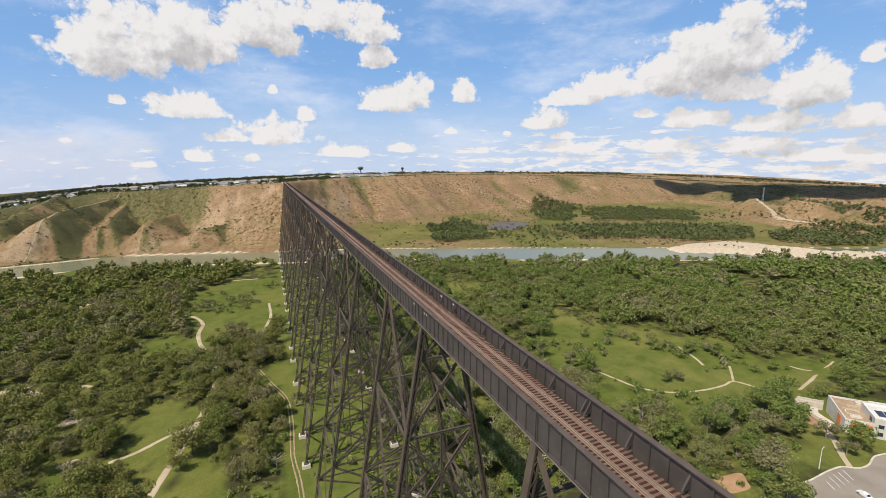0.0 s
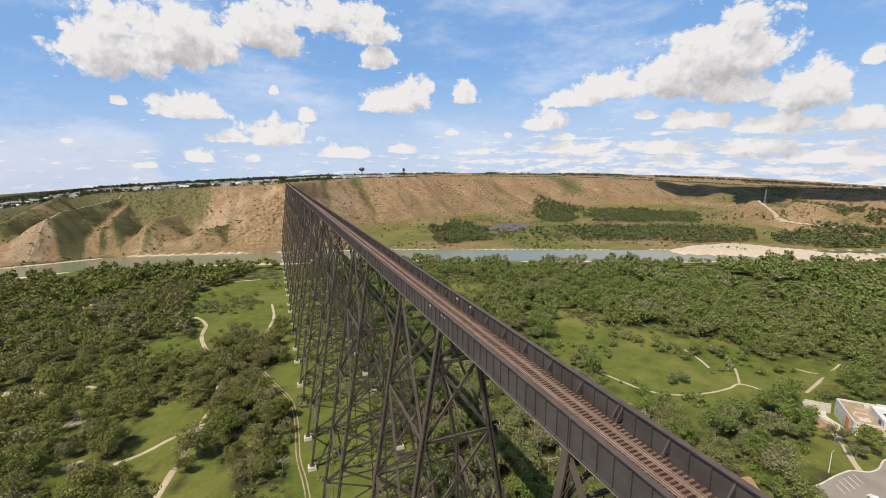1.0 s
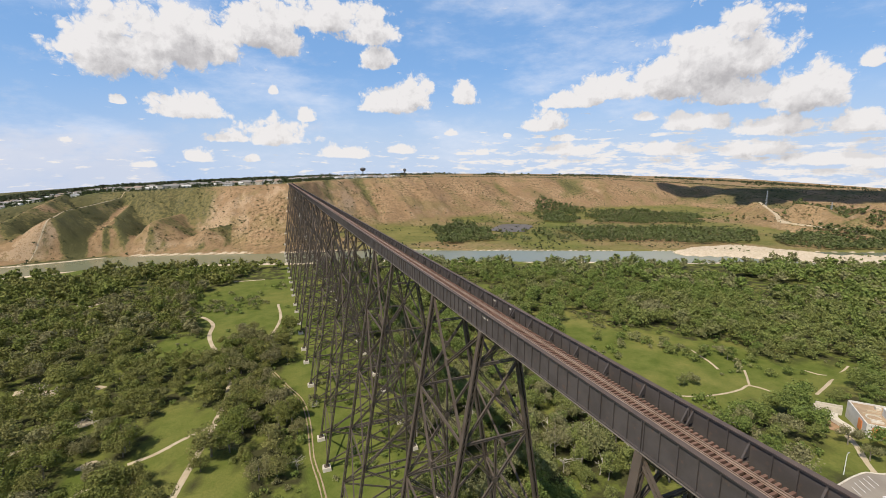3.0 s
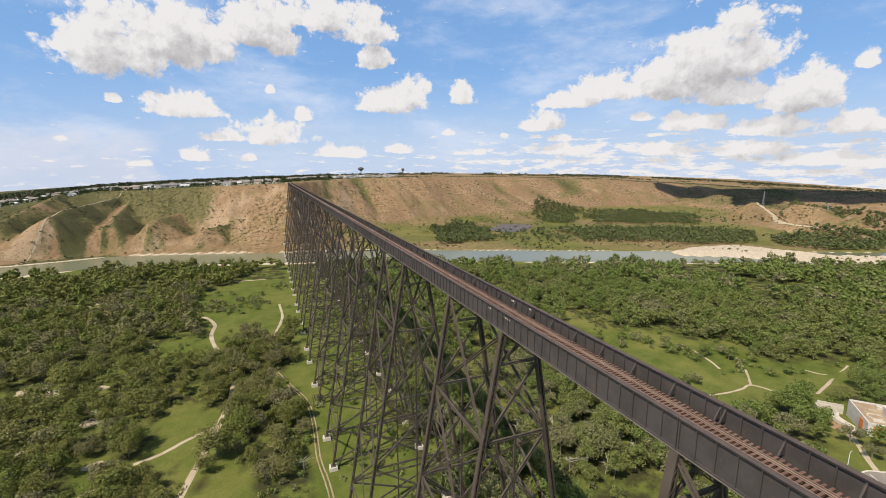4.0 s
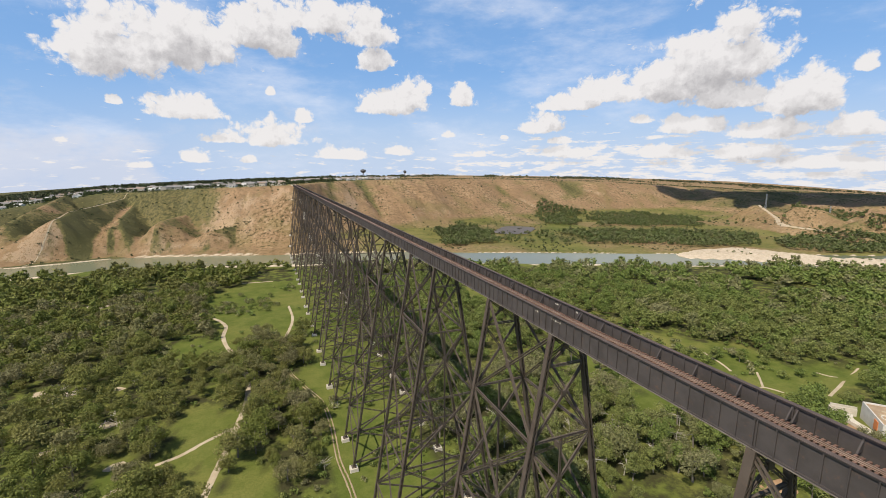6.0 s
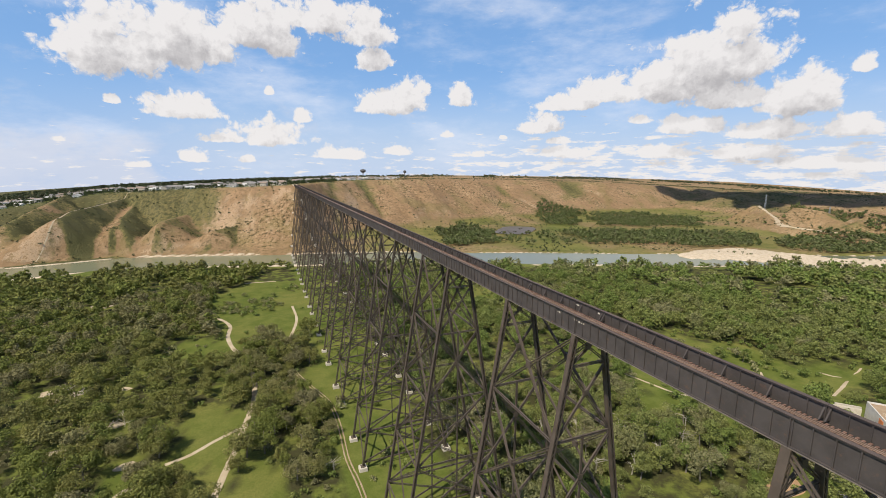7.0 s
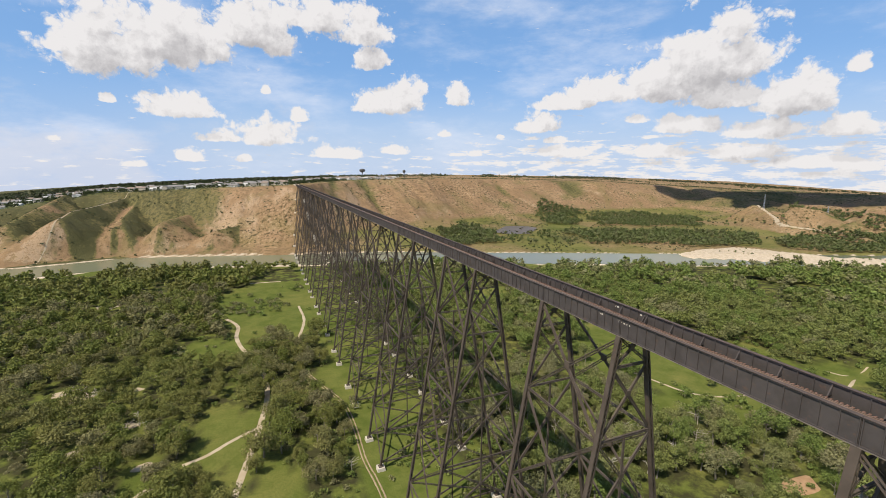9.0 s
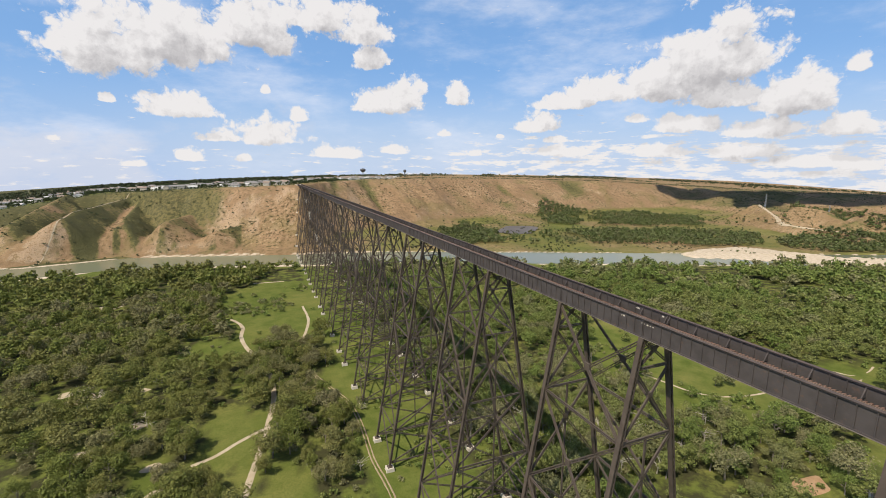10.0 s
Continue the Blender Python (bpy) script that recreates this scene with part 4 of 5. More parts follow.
def leaf_mesh(name, leafs, mat, tone=None):
    me = bpy.data.meshes.new(name)
    n, k = leafs.shape[:2]
    me.vertices.add(k * n)
    me.vertices.foreach_set("co", np.ascontiguousarray(leafs, np.float32).ravel())
    me.loops.add(k * n)
    me.loops.foreach_set("vertex_index", np.arange(k * n, dtype=np.int32))
    me.polygons.add(n)
    me.polygons.foreach_set("loop_start", np.arange(0, k * n, k, dtype=np.int32))
    me.polygons.foreach_set("loop_total", np.full(n, k, np.int32))
    at = me.attributes.new("tone", "FLOAT", "FACE")
    at.data.foreach_set("value", np.asarray(tone if tone is not None else np.zeros(n), np.float32))
    me.update()
    me.materials.append(mat)
    return me


def sparser(q, k):
    """Every k-th leaf, grown to cover for the rest."""
    q = q[::k]
    mid = q.mean(axis=1, keepdims=True)
    return mid + (q - mid) * 0.92 * math.sqrt(k)


def grove(name, places, sizes, templates, mat, label, category, tones=None):
    """Many trees far off as one mesh: templates turned, scaled and set down at places."""
    out, tone = [], []
    zs = ground_at(places[:, 0], places[:, 1])
    for i, ((x, y), s) in enumerate(zip(places, sizes)):
        q = templates[int(RNG.integers(len(templates)))]
        a = RNG.uniform(0, 2 * math.pi)
        ca, sa = math.cos(a), math.sin(a)
        sz = s * RNG.uniform(0.85, 1.15)
        w = np.stack([(q[..., 0] * ca - q[..., 1] * sa) * s + x, (q[..., 0] * sa + q[..., 1] * ca) * s + y, q[..., 2] * sz], -1)
        w[..., 2] += zs[i]
        out.append(w)
        tone.append(np.full(len(q), RNG.random() if tones is None else tones[i]))
    ob = new(name, leaf_mesh(name, np.concatenate(out), mat, np.concatenate(tone)))
    return tagged(ob, label, category, kind="stuff")


def GROUND_Z(x, y):
    return float(ground_at(np.array(x), np.array(y)))


CLEARINGS = dict(
    meadow=[(-100, 420), (-69, 458), (-20, 455), (-20, 341), (-35, 280), (-47, 309), (-61, 296), (-68, 278), (-77, 281), (-92, 348)],
    strip=[(-87, 307), (-72, 271), (-80, 262), (-100, 255), (-116, 260), (-114, 278), (-101, 307)],
    fork_top=[(-90, 187), (-87, 201), (-75, 210), (-65, 186), (-63, 178), (-83, 167)],
    fork_in=[(-81, 165), (-63, 175), (-69, 141), (-75, 150)],
    path_side=[(-66, 130), (-60, 155), (-53, 152), (-44, 138), (-46, 129), (-41, 115), (-65, 105)],
    track_side=[(-39, 226), (-24, 232), (-14, 197), (-19, 128), (-11, 103), (-24, 98), (-25, 126), (-27, 150), (-24, 167), (-27, 190), (-33, 206)],
    meadow_east=[(192, 261), (182, 236), (193, 211), (226, 191), (223, 170), (245, 166), (245, 146), (241, 130), (264, 125), (271, 114), (273, 101), (257, 94), (236, 95), (226, 96), (212, 90), (196, 98),
                 (183, 101), (153, 92), (144, 102), (145, 115), (150, 131), (150, 143), (138, 157), (114, 153), (120, 180)],
    path_front=[(116, 122), (140, 96), (160, 92), (168, 108), (150, 135), (128, 142)],
    corner=[(164, 66), (180, 64), (164, 52), (137, 55), (128, 60), (136, 64)],
    park=CAR_PARK,
    house=[(178, 66), (207, 86), (245, 62), (250, 28), (215, 28), (188, 50)],
    gap=[(132, 365), (167, 354), (156, 318), (120, 314)],
    bare=[(108, 62), (120, 60), (124, 52), (112, 52)],
)


def open_ground(x, y, margin=0.0):
    """True where no tree stands: meadows, paths, water, the strip under the viaduct."""
    ok = np.zeros(np.shape(x), bool)
    for poly in CLEARINGS.values():
        ok |= inside(poly, x, y)
    for pts, w, _ in PATH_LINES[:9] + PATH_LINES[12:14]:
        ok |= (seg_dist(x, y, pts) < w / 2 + (5.0 if w < 3.2 else 2.8) + margin) & ~((y > 190) & (y < 268) & (x < -50) & (x > -75) & (seg_dist(x, y, pts) > 1.5))
    ok |= seg_dist(x, y, TRACK_LINE) < 3.6 + margin
    for x0, y0, a0, b0 in BARE:
        ok |= np.hypot(x - x0, y - y0 + 3) < a0 + 2.5
    ok |= (x > -24) & (x < 13) & (y < 540)
    ok |= y > np.interp(x, RIVER_X, RIVER_NEAR) - 14 - np.where(x < -20, 22, 34) * layered(x / 26 + 6, y / 26, 2)
    return ok


def scatter(x0, x1, y0, y1, step, jitter=0.48):
    a, b = np.meshgrid(np.arange(x0, x1, step), np.arange(y0, y1, step))
    return (a + RNG.uniform(-jitter, jitter, a.shape) * step).ravel(), (b + RNG.uniform(-jitter, jitter, a.shape) * step).ravel()


# leaf litter and plants inside the woods, shade between crowns painted into the colour
LITTER_SHADE = np.where(open_ground(GX, GY) | (GY < 20), 0.0, 1.0) * smooth(900, 760, np.hypot(GX + 38, GY + 23))
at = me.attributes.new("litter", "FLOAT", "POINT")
at.data.foreach_set("value", LITTER_SHADE.astype(np.float32).ravel())

TREES = []
for i in range(7):
    rng = np.random.default_rng(100 + i)
    h = rng.uniform(8.5, 12.0)
    TREES.append(tree_parts(rng, h, h * rng.uniform(0.7, 0.98), 2200, 0.245))
MID = [tree_parts(np.random.default_rng(200 + i), 10.0, 8.8, 1050, 0.295, up=0.3)[0] for i in range(6)]
FAR = [tree_parts(np.random.default_rng(300 + i), 10.0, 9.0, 480, 0.46, 0.05, 0.4)[0] for i in range(6)]
DIM = [tree_parts(np.random.default_rng(350 + i), 10.0, 9.0, 144, 0.86, 0.05, 0.5)[0] for i in range(6)]
BUSH = [tree_parts(np.random.default_rng(400 + i), 2.6, 3.6, 60, 0.42, 0.02, 0.4)[0] for i in range(4)]

tx, ty = scatter(-420, 760, 30, 640, 9.2)
gap = layered(tx / 38 + 2, ty / 38, 3)
dist = np.hypot(tx + 38, ty + 23)
bear = np.degrees(np.arctan2(tx + 38, ty + 23))
keep = ~open_ground(tx, ty) & (gap > np.where(tx < -60, 0.31, np.where(tx < 0, 0.34, 0.28))) & (bear > -30) & (bear < 74)
keep &= ~((tx > 0) & (tx < 30) & (RNG.random(tx.shape) < 0.35))
tx, ty, dist = tx[keep], ty[keep], dist[keep]
size = 0.80 + 0.7 * layered(tx / 60, ty / 60, 2) + RNG.uniform(-0.35, 0.5, tx.shape)
near = np.argsort(np.where((ty < 190) & (dist < 300), dist, 1e9))[:280]
near = near[dist[near] < 300]
tree_z = ground_at(tx, ty)
crowns = [[leaf_mesh("crown", q, mat) for q, _ in TREES] for mat in (LEAF, LEAF_OLIVE)]
trunks = [w.data("trunk", BARK) for _, w in TREES]
LOOKS = ("leafy green cottonwood tree with a rounded uneven crown", "grey-green broadleaf tree with an open crown", "tall olive-green riverside tree beside the path")


def plant(x, y, z, s):
    i = int(RNG.integers(len(TREES)))
    t = thing("tree", LOOKS[i % 3], "tree", "trees of the valley wood", at=(x, y, z))
    t.rotation_euler.z, t.scale = RNG.uniform(0, 6.28), (float(s),) * 3
    part("crown", crowns[int(x < -12)][i], None, t)
    part("trunk", trunks[i], None, t, "grey-brown bark")


for k in near:
    plant(tx[k], ty[k], tree_z[k], size[k])
# single trees that stand out at the meadows' edges
for x, y, s in ((-86, 150, 1.2), (-90, 146, 1.3), (-82, 143, 1.0), (-95, 150, 1.1), (-88, 139, 1.2), (-79, 137, 0.8), (171.5, 53.0, 0.72), (-69, 214, 1.3), (-62, 208, 1.0), (-55, 216, 1.1), (-63, 232, 1.2), (-66, 246, 1.1), (-58, 250, 1.0), (-74, 256, 0.9), (-62, 259, 1.0), (-49, 242, 1.35), (-37, 237, 1.35), (-28, 238, 1.1), (-53, 231, 1.0), (-93, 172, 1.4), (-98, 157, 1.2), (-34, 169, 1.2), (-44, 170, 1.0), (-66, 222, 1.0),
                (-100, 386, 0.7), (166, 130, 0.7), (133, 165, 1.2), (139, 160, 1.0), (136, 212, 1.2), (123, 179, 1.1), (207, 150, 0.9), (219, 142, 0.8), (250, 90, 0.9), (176, 62, 0.9)):
    plant(x, y, GROUND_Z(x, y), s)
bush_meshes = [leaf_mesh("bush", tree_parts(np.random.default_rng(440 + i), 2.8, 3.8, 420, 0.19, 0.02, 0.4)[0], LEAF) for i in range(4)]
for x, y, s in ((168, 196, 1.5), (182, 190, 1.6), (190, 186, 1.8), (198, 168, 1.5), (196, 161, 1.7), (203, 162, 1.4), (214, 153, 1.6), (222, 150, 1.8), (228, 146, 1.5), (236, 139, 1.7), (148, 118, 1.5), (143, 127, 1.6), (221, 118, 1.3), (232, 116, 1.4), (173, 181, 1.6), (158, 168, 1.0), (139, 152, 1.3), (130, 143, 1.3), (172, 129, 1.8), (195, 181, 1.4), (204, 175, 1.5), (200, 154, 1.6), (199, 147, 1.5), (244, 136, 1.8), (229, 135, 1.4), (247, 128, 1.6), (-82, 408, 1.2), (-85, 385, 1.0), (-70, 407, 1.2), (-59, 374, 1.3), (-46, 397, 1.3), (-49, 353, 1.2), (-68, 356, 1.0), (-52, 157, 0.9), (-51, 148, 0.8)):
    o = new("bush", bush_meshes[int(RNG.integers(4))])
    o.location, o.rotation_euler.z, o.scale = (x, y, GROUND_Z(x, y)), RNG.uniform(0, 6.28), (1.35 * s,) * 3
    tagged(o, "rounded green bush standing in meadow grass", "bush", "bushes of the meadows")


def snag_mesh(rng, h):
    m = Mesh()
    top = np.array((rng.normal() * 0.6, rng.normal() * 0.6, h))
    limb(m, (0, 0, -0.3), top, 0.2, 0.04)
    for _ in range(11):
        st = top * rng.uniform(0.25, 0.9)
        en = st + np.array((rng.normal() * 1.9, rng.normal() * 1.9, rng.uniform(0.4, 2.4)))
        limb(m, st, en, 0.09, 0.025, 4)
        limb(m, st + (en - st) * 0.6, en + rng.normal(size=3) * 0.9, 0.05, 0.02, 3)
    return m.data("dead_tree", DEADWOOD)


snags = [snag_mesh(np.random.default_rng(500 + i), 6.0) for i in range(3)]
for i, (x, y, s) in enumerate(((123, 111, 1), (126, 106, 0.9), (158, 98, 0.9), (-142, 228, 1.1), (-138, 232, 1.0), (-112, 200, 1), (-28, 135, 0.9), (82, 103, 1), (70, 110, 1.1), (60, 125, 1.0), (48, 140, 1.0), (95, 92, 1.0), (-60, 229, 0.8), (66, 96, 1.2), (74, 118, 1.1), (88, 112, 1.2), (104, 104, 1.1), (54, 112, 1.2), (44, 122, 1.1), (98, 118, 1.0), (112, 96, 1.1), (78, 90, 1.2), (60, 104, 1.0))):
    o = new("dead_tree", snags[i % 3])
    o.location, o.rotation_euler.z, o.scale = (x, y, GROUND_Z(x, y)), RNG.uniform(0, 6.28), (s,) * 3
    tagged(o, "bare bleached dead tree among green growth", "dead tree", "dead trees")
# fallen trees and bare patches among the living ones
for i, (x, y, s, w) in enumerate(FALLEN):
    o = new("fallen_tree", snags[i % 3])
    o.location, o.rotation_euler, o.scale = (x, y, GROUND_Z(x, y) + 0.6), (radians(84), 0, radians(w)), (s,) * 3
    tagged(o, "bleached fallen tree lying on bare ground", "fallen tree", "fallen trees")
rest_mask = np.ones(len(tx), bool)
rest_mask[near] = False
tone_of = lambda x, y: np.clip(layered(x / 45 + 7, y / 45, 3) * 1.3 - 0.2 + RNG.uniform(-0.3, 0.3, np.shape(x)), 0, 0.99)
for name, lo, hi, tpl in (("mid_wood", 0, 330, MID), ("far_wood", 330, 470, FAR), ("distant_wood", 470, 2000, DIM)):
    s = rest_mask & (dist >= lo) & (dist < hi)
    for mat, side, look_of in ((LEAF, tx >= -12, "dense green riverside wood of broadleaf trees"), (LEAF_OLIVE, tx < -12, "dense olive-green wood of willows and cottonwoods")):
        w = s & side
        if w.any():
            grove(name, np.stack([tx[w], ty[w]], -1), size[w], tpl, mat, look_of, "wood", tone_of(tx[w], ty[w]))

# undergrowth: bushes in the wood's gaps and at the meadows' edges
bx, by = scatter(-300, 420, 60, 430, 5.2)
bn = layered(bx / 16 + 40, by / 16, 3)
d2 = np.hypot(bx + 38, by + 23)
in_clear = np.zeros(bx.shape, bool)
for key in ("meadow", "strip", "fork_top", "fork_in", "path_side", "track_side", "meadow_east", "path_front", "corner", "park", "house"):
    in_clear |= inside(CLEARINGS[key], bx, by)
on_path = np.zeros(bx.shape, bool)
for pts, w, _ in PATH_LINES[:14]:
    on_path |= seg_dist(bx, by, pts) < w / 2 + 1.6
on_path |= seg_dist(bx, by, TRACK_LINE) < 3
kb = (bn > np.where(in_clear, 0.56, 0.42)) & ~on_path & (d2 < 520) & (by < np.interp(bx, RIVER_X, RIVER_NEAR) - 12) & ~inside(CLEARINGS["house"], bx, by) & ~inside(CAR_PARK, bx, by)
kb &= ~((np.abs(np.abs(bx) - 17) < 4) & (RNG.random(bx.shape) < 0.6))
bx, by = bx[kb], by[kb]
grove("undergrowth", np.stack([bx, by], -1), RNG.uniform(0.5, 1.25, len(bx)) * np.where(in_clear[kb], 1.3, 1.0), BUSH, LEAF, "low green bushes and undergrowth", "bushes", tone_of(bx, by))

# woods and scrub across the river
FLATS = [
    ([(242, 757), (315, 804), (358, 711), (302, 587), (201, 604)], 6), ([(640, 965), (746, 923), (566, 704), (519, 777)], 7.5),
    ([(739, 893), (860, 879), (951, 733), (802, 611), (613, 707)], 8.5), ([(489, 659), (678, 567), (769, 491), (677, 426), (560, 439), (422, 528)], 7.5),
    ([(750, 428), (836, 465), (921, 361), (756, 292), (664, 366)], 7), ([(1232, 699), (1212, 630), (1238, 493), (921, 361), (917, 396), (1060, 489)], 8.5),
    ([(426, 813), (440, 662), (397, 538), (338, 561), (310, 603)], 17),
    ([(250, 620), (420, 560), (560, 470), (650, 430), (640, 415), (540, 445), (400, 520), (250, 600)], 30), ([(700, 600), (1000, 520), (900, 720), (760, 700)], 42),
]
px_, py_ = [], []
for poly, step in FLATS:
    a = np.array(poly)
    x, y = scatter(a[:, 0].min(), a[:, 0].max(), a[:, 1].min(), a[:, 1].max(), step)
    wx, wy = 70 * (layered(x / 60 + 5, y / 60, 3) - 0.45), 70 * (layered(x / 60, y / 60 + 25, 3) - 0.45)
    s = inside(poly, x + wx, y + wy) & (layered(x / 35, y / 35, 2) > 0.2) & ~inside(POND, x, y)
    px_.append(x[s]), py_.append(y[s])
px_, py_ = np.concatenate(px_), np.concatenate(py_)
s = py_ > np.interp(px_, RIVER_X, RIVER_FAR) + 12
px_, py_ = px_[s], py_[s]
grove("far_bank_wood", np.stack([px_, py_], -1), RNG.uniform(0.65, 1.3, len(px_)) * (0.7 + 0.6 * layered(px_ / 40, py_ / 40, 2)), [sparser(q, 3) for q in DIM], LEAF_DARK, "dark green woods on the far river flats", "wood", np.clip(RNG.uniform(0, 0.5, len(px_)), 0, 1))
# dark shrubs dotted over the dry slopes
hx, hy = scatter(-700, 1500, 440, 1250, 7)
_, dr, _, gr = land(hx, hy)[:4]
hb = layered(hx / 30 + 3, hy / 30, 3)
hk = (dr > 0.2) & (RNG.random(hx.shape) < np.where(gr > 0.5, 0.8, np.where(gr > 0.3, 0.6, 0.4)) * smooth(0.32, 0.52, hb)) & (hy > np.interp(hx, RIVER_X, RIVER_FAR) + 6)
hx, hy = hx[hk], hy[hk]
SHRUB = [sparser(q, 4) for q in BUSH]
grove("hillside_shrubs", np.stack([hx, hy], -1), RNG.uniform(0.35, 1.15, len(hx)) ** 1.4, SHRUB, LEAF_TOWN, "dark low shrubs scattered over dry slopes", "shrubs", RNG.uniform(0, 0.5, len(hx)))
bar_x, bar_y = scatter(520, 740, 260, 420, 9)
keep_bar = inside(SANDBAR, bar_x, bar_y) & (layered(bar_x / 24 + 2, bar_y / 14, 3) > 0.5) & (bar_x > 560)
grove("sandbar_shrubs", np.stack([bar_x, bar_y], -1)[keep_bar], RNG.uniform(0.5, 1.2, int(keep_bar.sum())), SHRUB, LEAF_DARK, "low dark shrubs on the pale sandbar", "shrubs", RNG.uniform(0, 0.5, int(keep_bar.sum())))
water2 = Mesh()
water2.add([(x, y, 1.4) for x, y in POND], [tuple(range(len(POND)))])
tagged(part("pond", water2, weathered("shallow_muddy_water", (0.10, 0.085, 0.075), (0.15, 0.13, 0.11), 0.03, 0.4, fine=1.0, spec=0.15)), "shallow grey pond on the far flats", "pond", kind="structure")

# ---------------------------------------------------------------- the town on the plateau
ROOFS = [weathered("grey_shingle_roof", (0.20, 0.19, 0.18), (0.30, 0.28, 0.27), 0.5, 0.9), weathered("brown_shingle_roof", (0.24, 0.18, 0.14), (0.34, 0.27, 0.22), 0.5, 0.9), weathered("pale_roof", (0.5, 0.48, 0.46), (0.62, 0.6, 0.57), 0.5, 0.8)]
WALLS = [weathered("white_siding", (0.68, 0.66, 0.62), (0.78, 0.77, 0.73), 0.6, 0.8), weathered("beige_siding", (0.52, 0.46, 0.38), (0.62, 0.56, 0.47), 0.6, 0.8)]
GLASS = bpy.data.materials.new("dark_window_glass")
GLASS.use_nodes = True
GLASS.node_tree.nodes["Principled BSDF"].inputs["Base Color"].default_value = (0.03, 0.04, 0.05, 1)
GLASS.node_tree.nodes["Principled BSDF"].inputs["Roughness"].default_value = 0.08


def house_meshes(w, d, h, ridge, wall, roof):
    a = Mesh()
    a.box((-w / 2, -d / 2, -2), (w / 2, d / 2, h))
    a.add([(-w / 2, -d / 2, h), (-w / 2, d / 2, h), (-w / 2, 0, h + ridge * 0.96), (w / 2, -d / 2, h), (w / 2, d / 2, h), (w / 2, 0, h + ridge * 0.96)], [(0, 2, 1), (3, 4, 5)])
    b = Mesh()
    o = 0.5
    for s in (-1, 1):
        b.add([(-w / 2 - o, s * (d / 2 + o), h - 0.3), (w / 2 + o, s * (d / 2 + o), h - 0.3), (w / 2 + o, 0, h + ridge), (-w / 2 - o, 0, h + ridge),
               (-w / 2 - o, s * (d / 2 + o), h - 0.1), (w / 2 + o, s * (d / 2 + o), h - 0.1), (w / 2 + o, 0, h + ridge + 0.2), (-w / 2 - o, 0, h + ridge + 0.2)],
              [(0, 1, 2, 3), (4, 7, 6, 5), (0, 4, 5, 1), (0, 3, 7, 4), (1, 5, 6, 2)])
    c = Mesh()
    c.box((-0.8, -0.06, -0.6), (0.8, 0.06, 0.6))
    return a.data("wall", wall), b.data("roof", roof), c.data("window", GLASS)


HOUSES = [house_meshes(12, 9, 3.4, 2.6, WALLS[0], ROOFS[0]), house_meshes(11, 9, 5.6, 2.4, WALLS[1], ROOFS[1]), house_meshes(15, 10, 3.2, 2.4, WALLS[0], ROOFS[2]), house_meshes(12, 9, 5.4, 2.6, WALLS[1], ROOFS[0])]
HOUSE_LOOK = ("white single-storey house with a grey gabled roof", "beige two-storey house with a brown roof", "long white house with a pale roof", "beige two-storey house with a grey roof")
spots = []
tries = 0
while len(spots) < 300 and tries < 14000:
    tries += 1
    a = RNG.uniform(-27, 3.5) if tries % 5 else RNG.uniform(3, 16)
    rim = float(np.interp(a, LAND[:, 0], LAND[:, 3]))
    r = rim + 120 + 500 * RNG.random()
    if a < 3.5:
        r = rim + 25 + (170 * RNG.random() if tries % 2 and a > -14 else 1100 * RNG.random() ** 1.3)
    x, y = EYE_X + r * math.sin(radians(a)), EYE_Y + r * math.cos(radians(a))
    if all((x - u) ** 2 + (y - v) ** 2 > 17 ** 2 for u, v in spots) and abs(x) > 12:
        spots.append((x, y))
spot_z = ground_at(*np.array(spots).T)
for (x, y), z in zip(spots, spot_z):
    i = int(RNG.integers(4))
    wall, roof, win = HOUSES[i]
    h = thing("house", HOUSE_LOOK[i], "house", "houses of the town", at=(x, y, z))
    h.rotation_euler.z = radians(float(RNG.choice((0, 8, 90, -20))) + RNG.uniform(-4, 4))
    body = part("wall", wall, None, h)
    part("roof", roof, None, h)
    for k in (-1, 1):
        o = part("window", win, None, body)
        o.location = (k * 3.2, -4.55 if i != 2 else -5.05, 1.7)
# town trees, and the line of trees along the skyline
a = np.where(RNG.random(6200) < 0.6, RNG.uniform(-34, -8, 6200), RNG.uniform(-10, 8, 6200))
rim = np.interp(a, LAND[:, 0], LAND[:, 3])
r = rim + np.where((a > -13) & (RNG.random(6200) < 0.45), 190, 22) + 1500 * RNG.random(6200) ** 1.3
x, y = EYE_X + r * np.sin(np.radians(a)), EYE_Y + r * np.cos(np.radians(a))
clear = np.array([min((u - p) ** 2 + (v - q) ** 2 for p, q in spots) > 130 for u, v in zip(x, y)])
a2 = RNG.uniform(4, 75, 2400)
r2 = np.interp(a2, LAND[:, 0], LAND[:, 3]) + 500 + 1400 * RNG.random(2400)
keep2 = layered(a2 / 2.5, r2 / 900, 2) > 0.33
x, y = np.concatenate([x[clear], EYE_X + (r2 * np.sin(np.radians(a2)))[keep2]]), np.concatenate([y[clear], EYE_Y + (r2 * np.cos(np.radians(a2)))[keep2]])
a3 = np.concatenate([RNG.uniform(-36, 8, 2300), RNG.uniform(8, 76, 1900)])
r3 = np.concatenate([RNG.uniform(1500, 4300, 2300), RNG.uniform(2900, 4600, 1900)])
keep3 = (a3 < 8) | (layered(a3 / 2.0 + 9, r3 / 1500, 2) > 0.36)
x3, y3 = (EYE_X + r3 * np.sin(np.radians(a3)))[keep3], (EYE_Y + r3 * np.cos(np.radians(a3)))[keep3]
grove("skyline_trees", np.stack([x3, y3], -1), RNG.uniform(1.0, 1.8, len(x3)), [sparser(q, 6) for q in DIM], LEAF_TOWN, "dark green tree lines far across the plateau", "trees", RNG.uniform(0, 0.4, len(x3)))
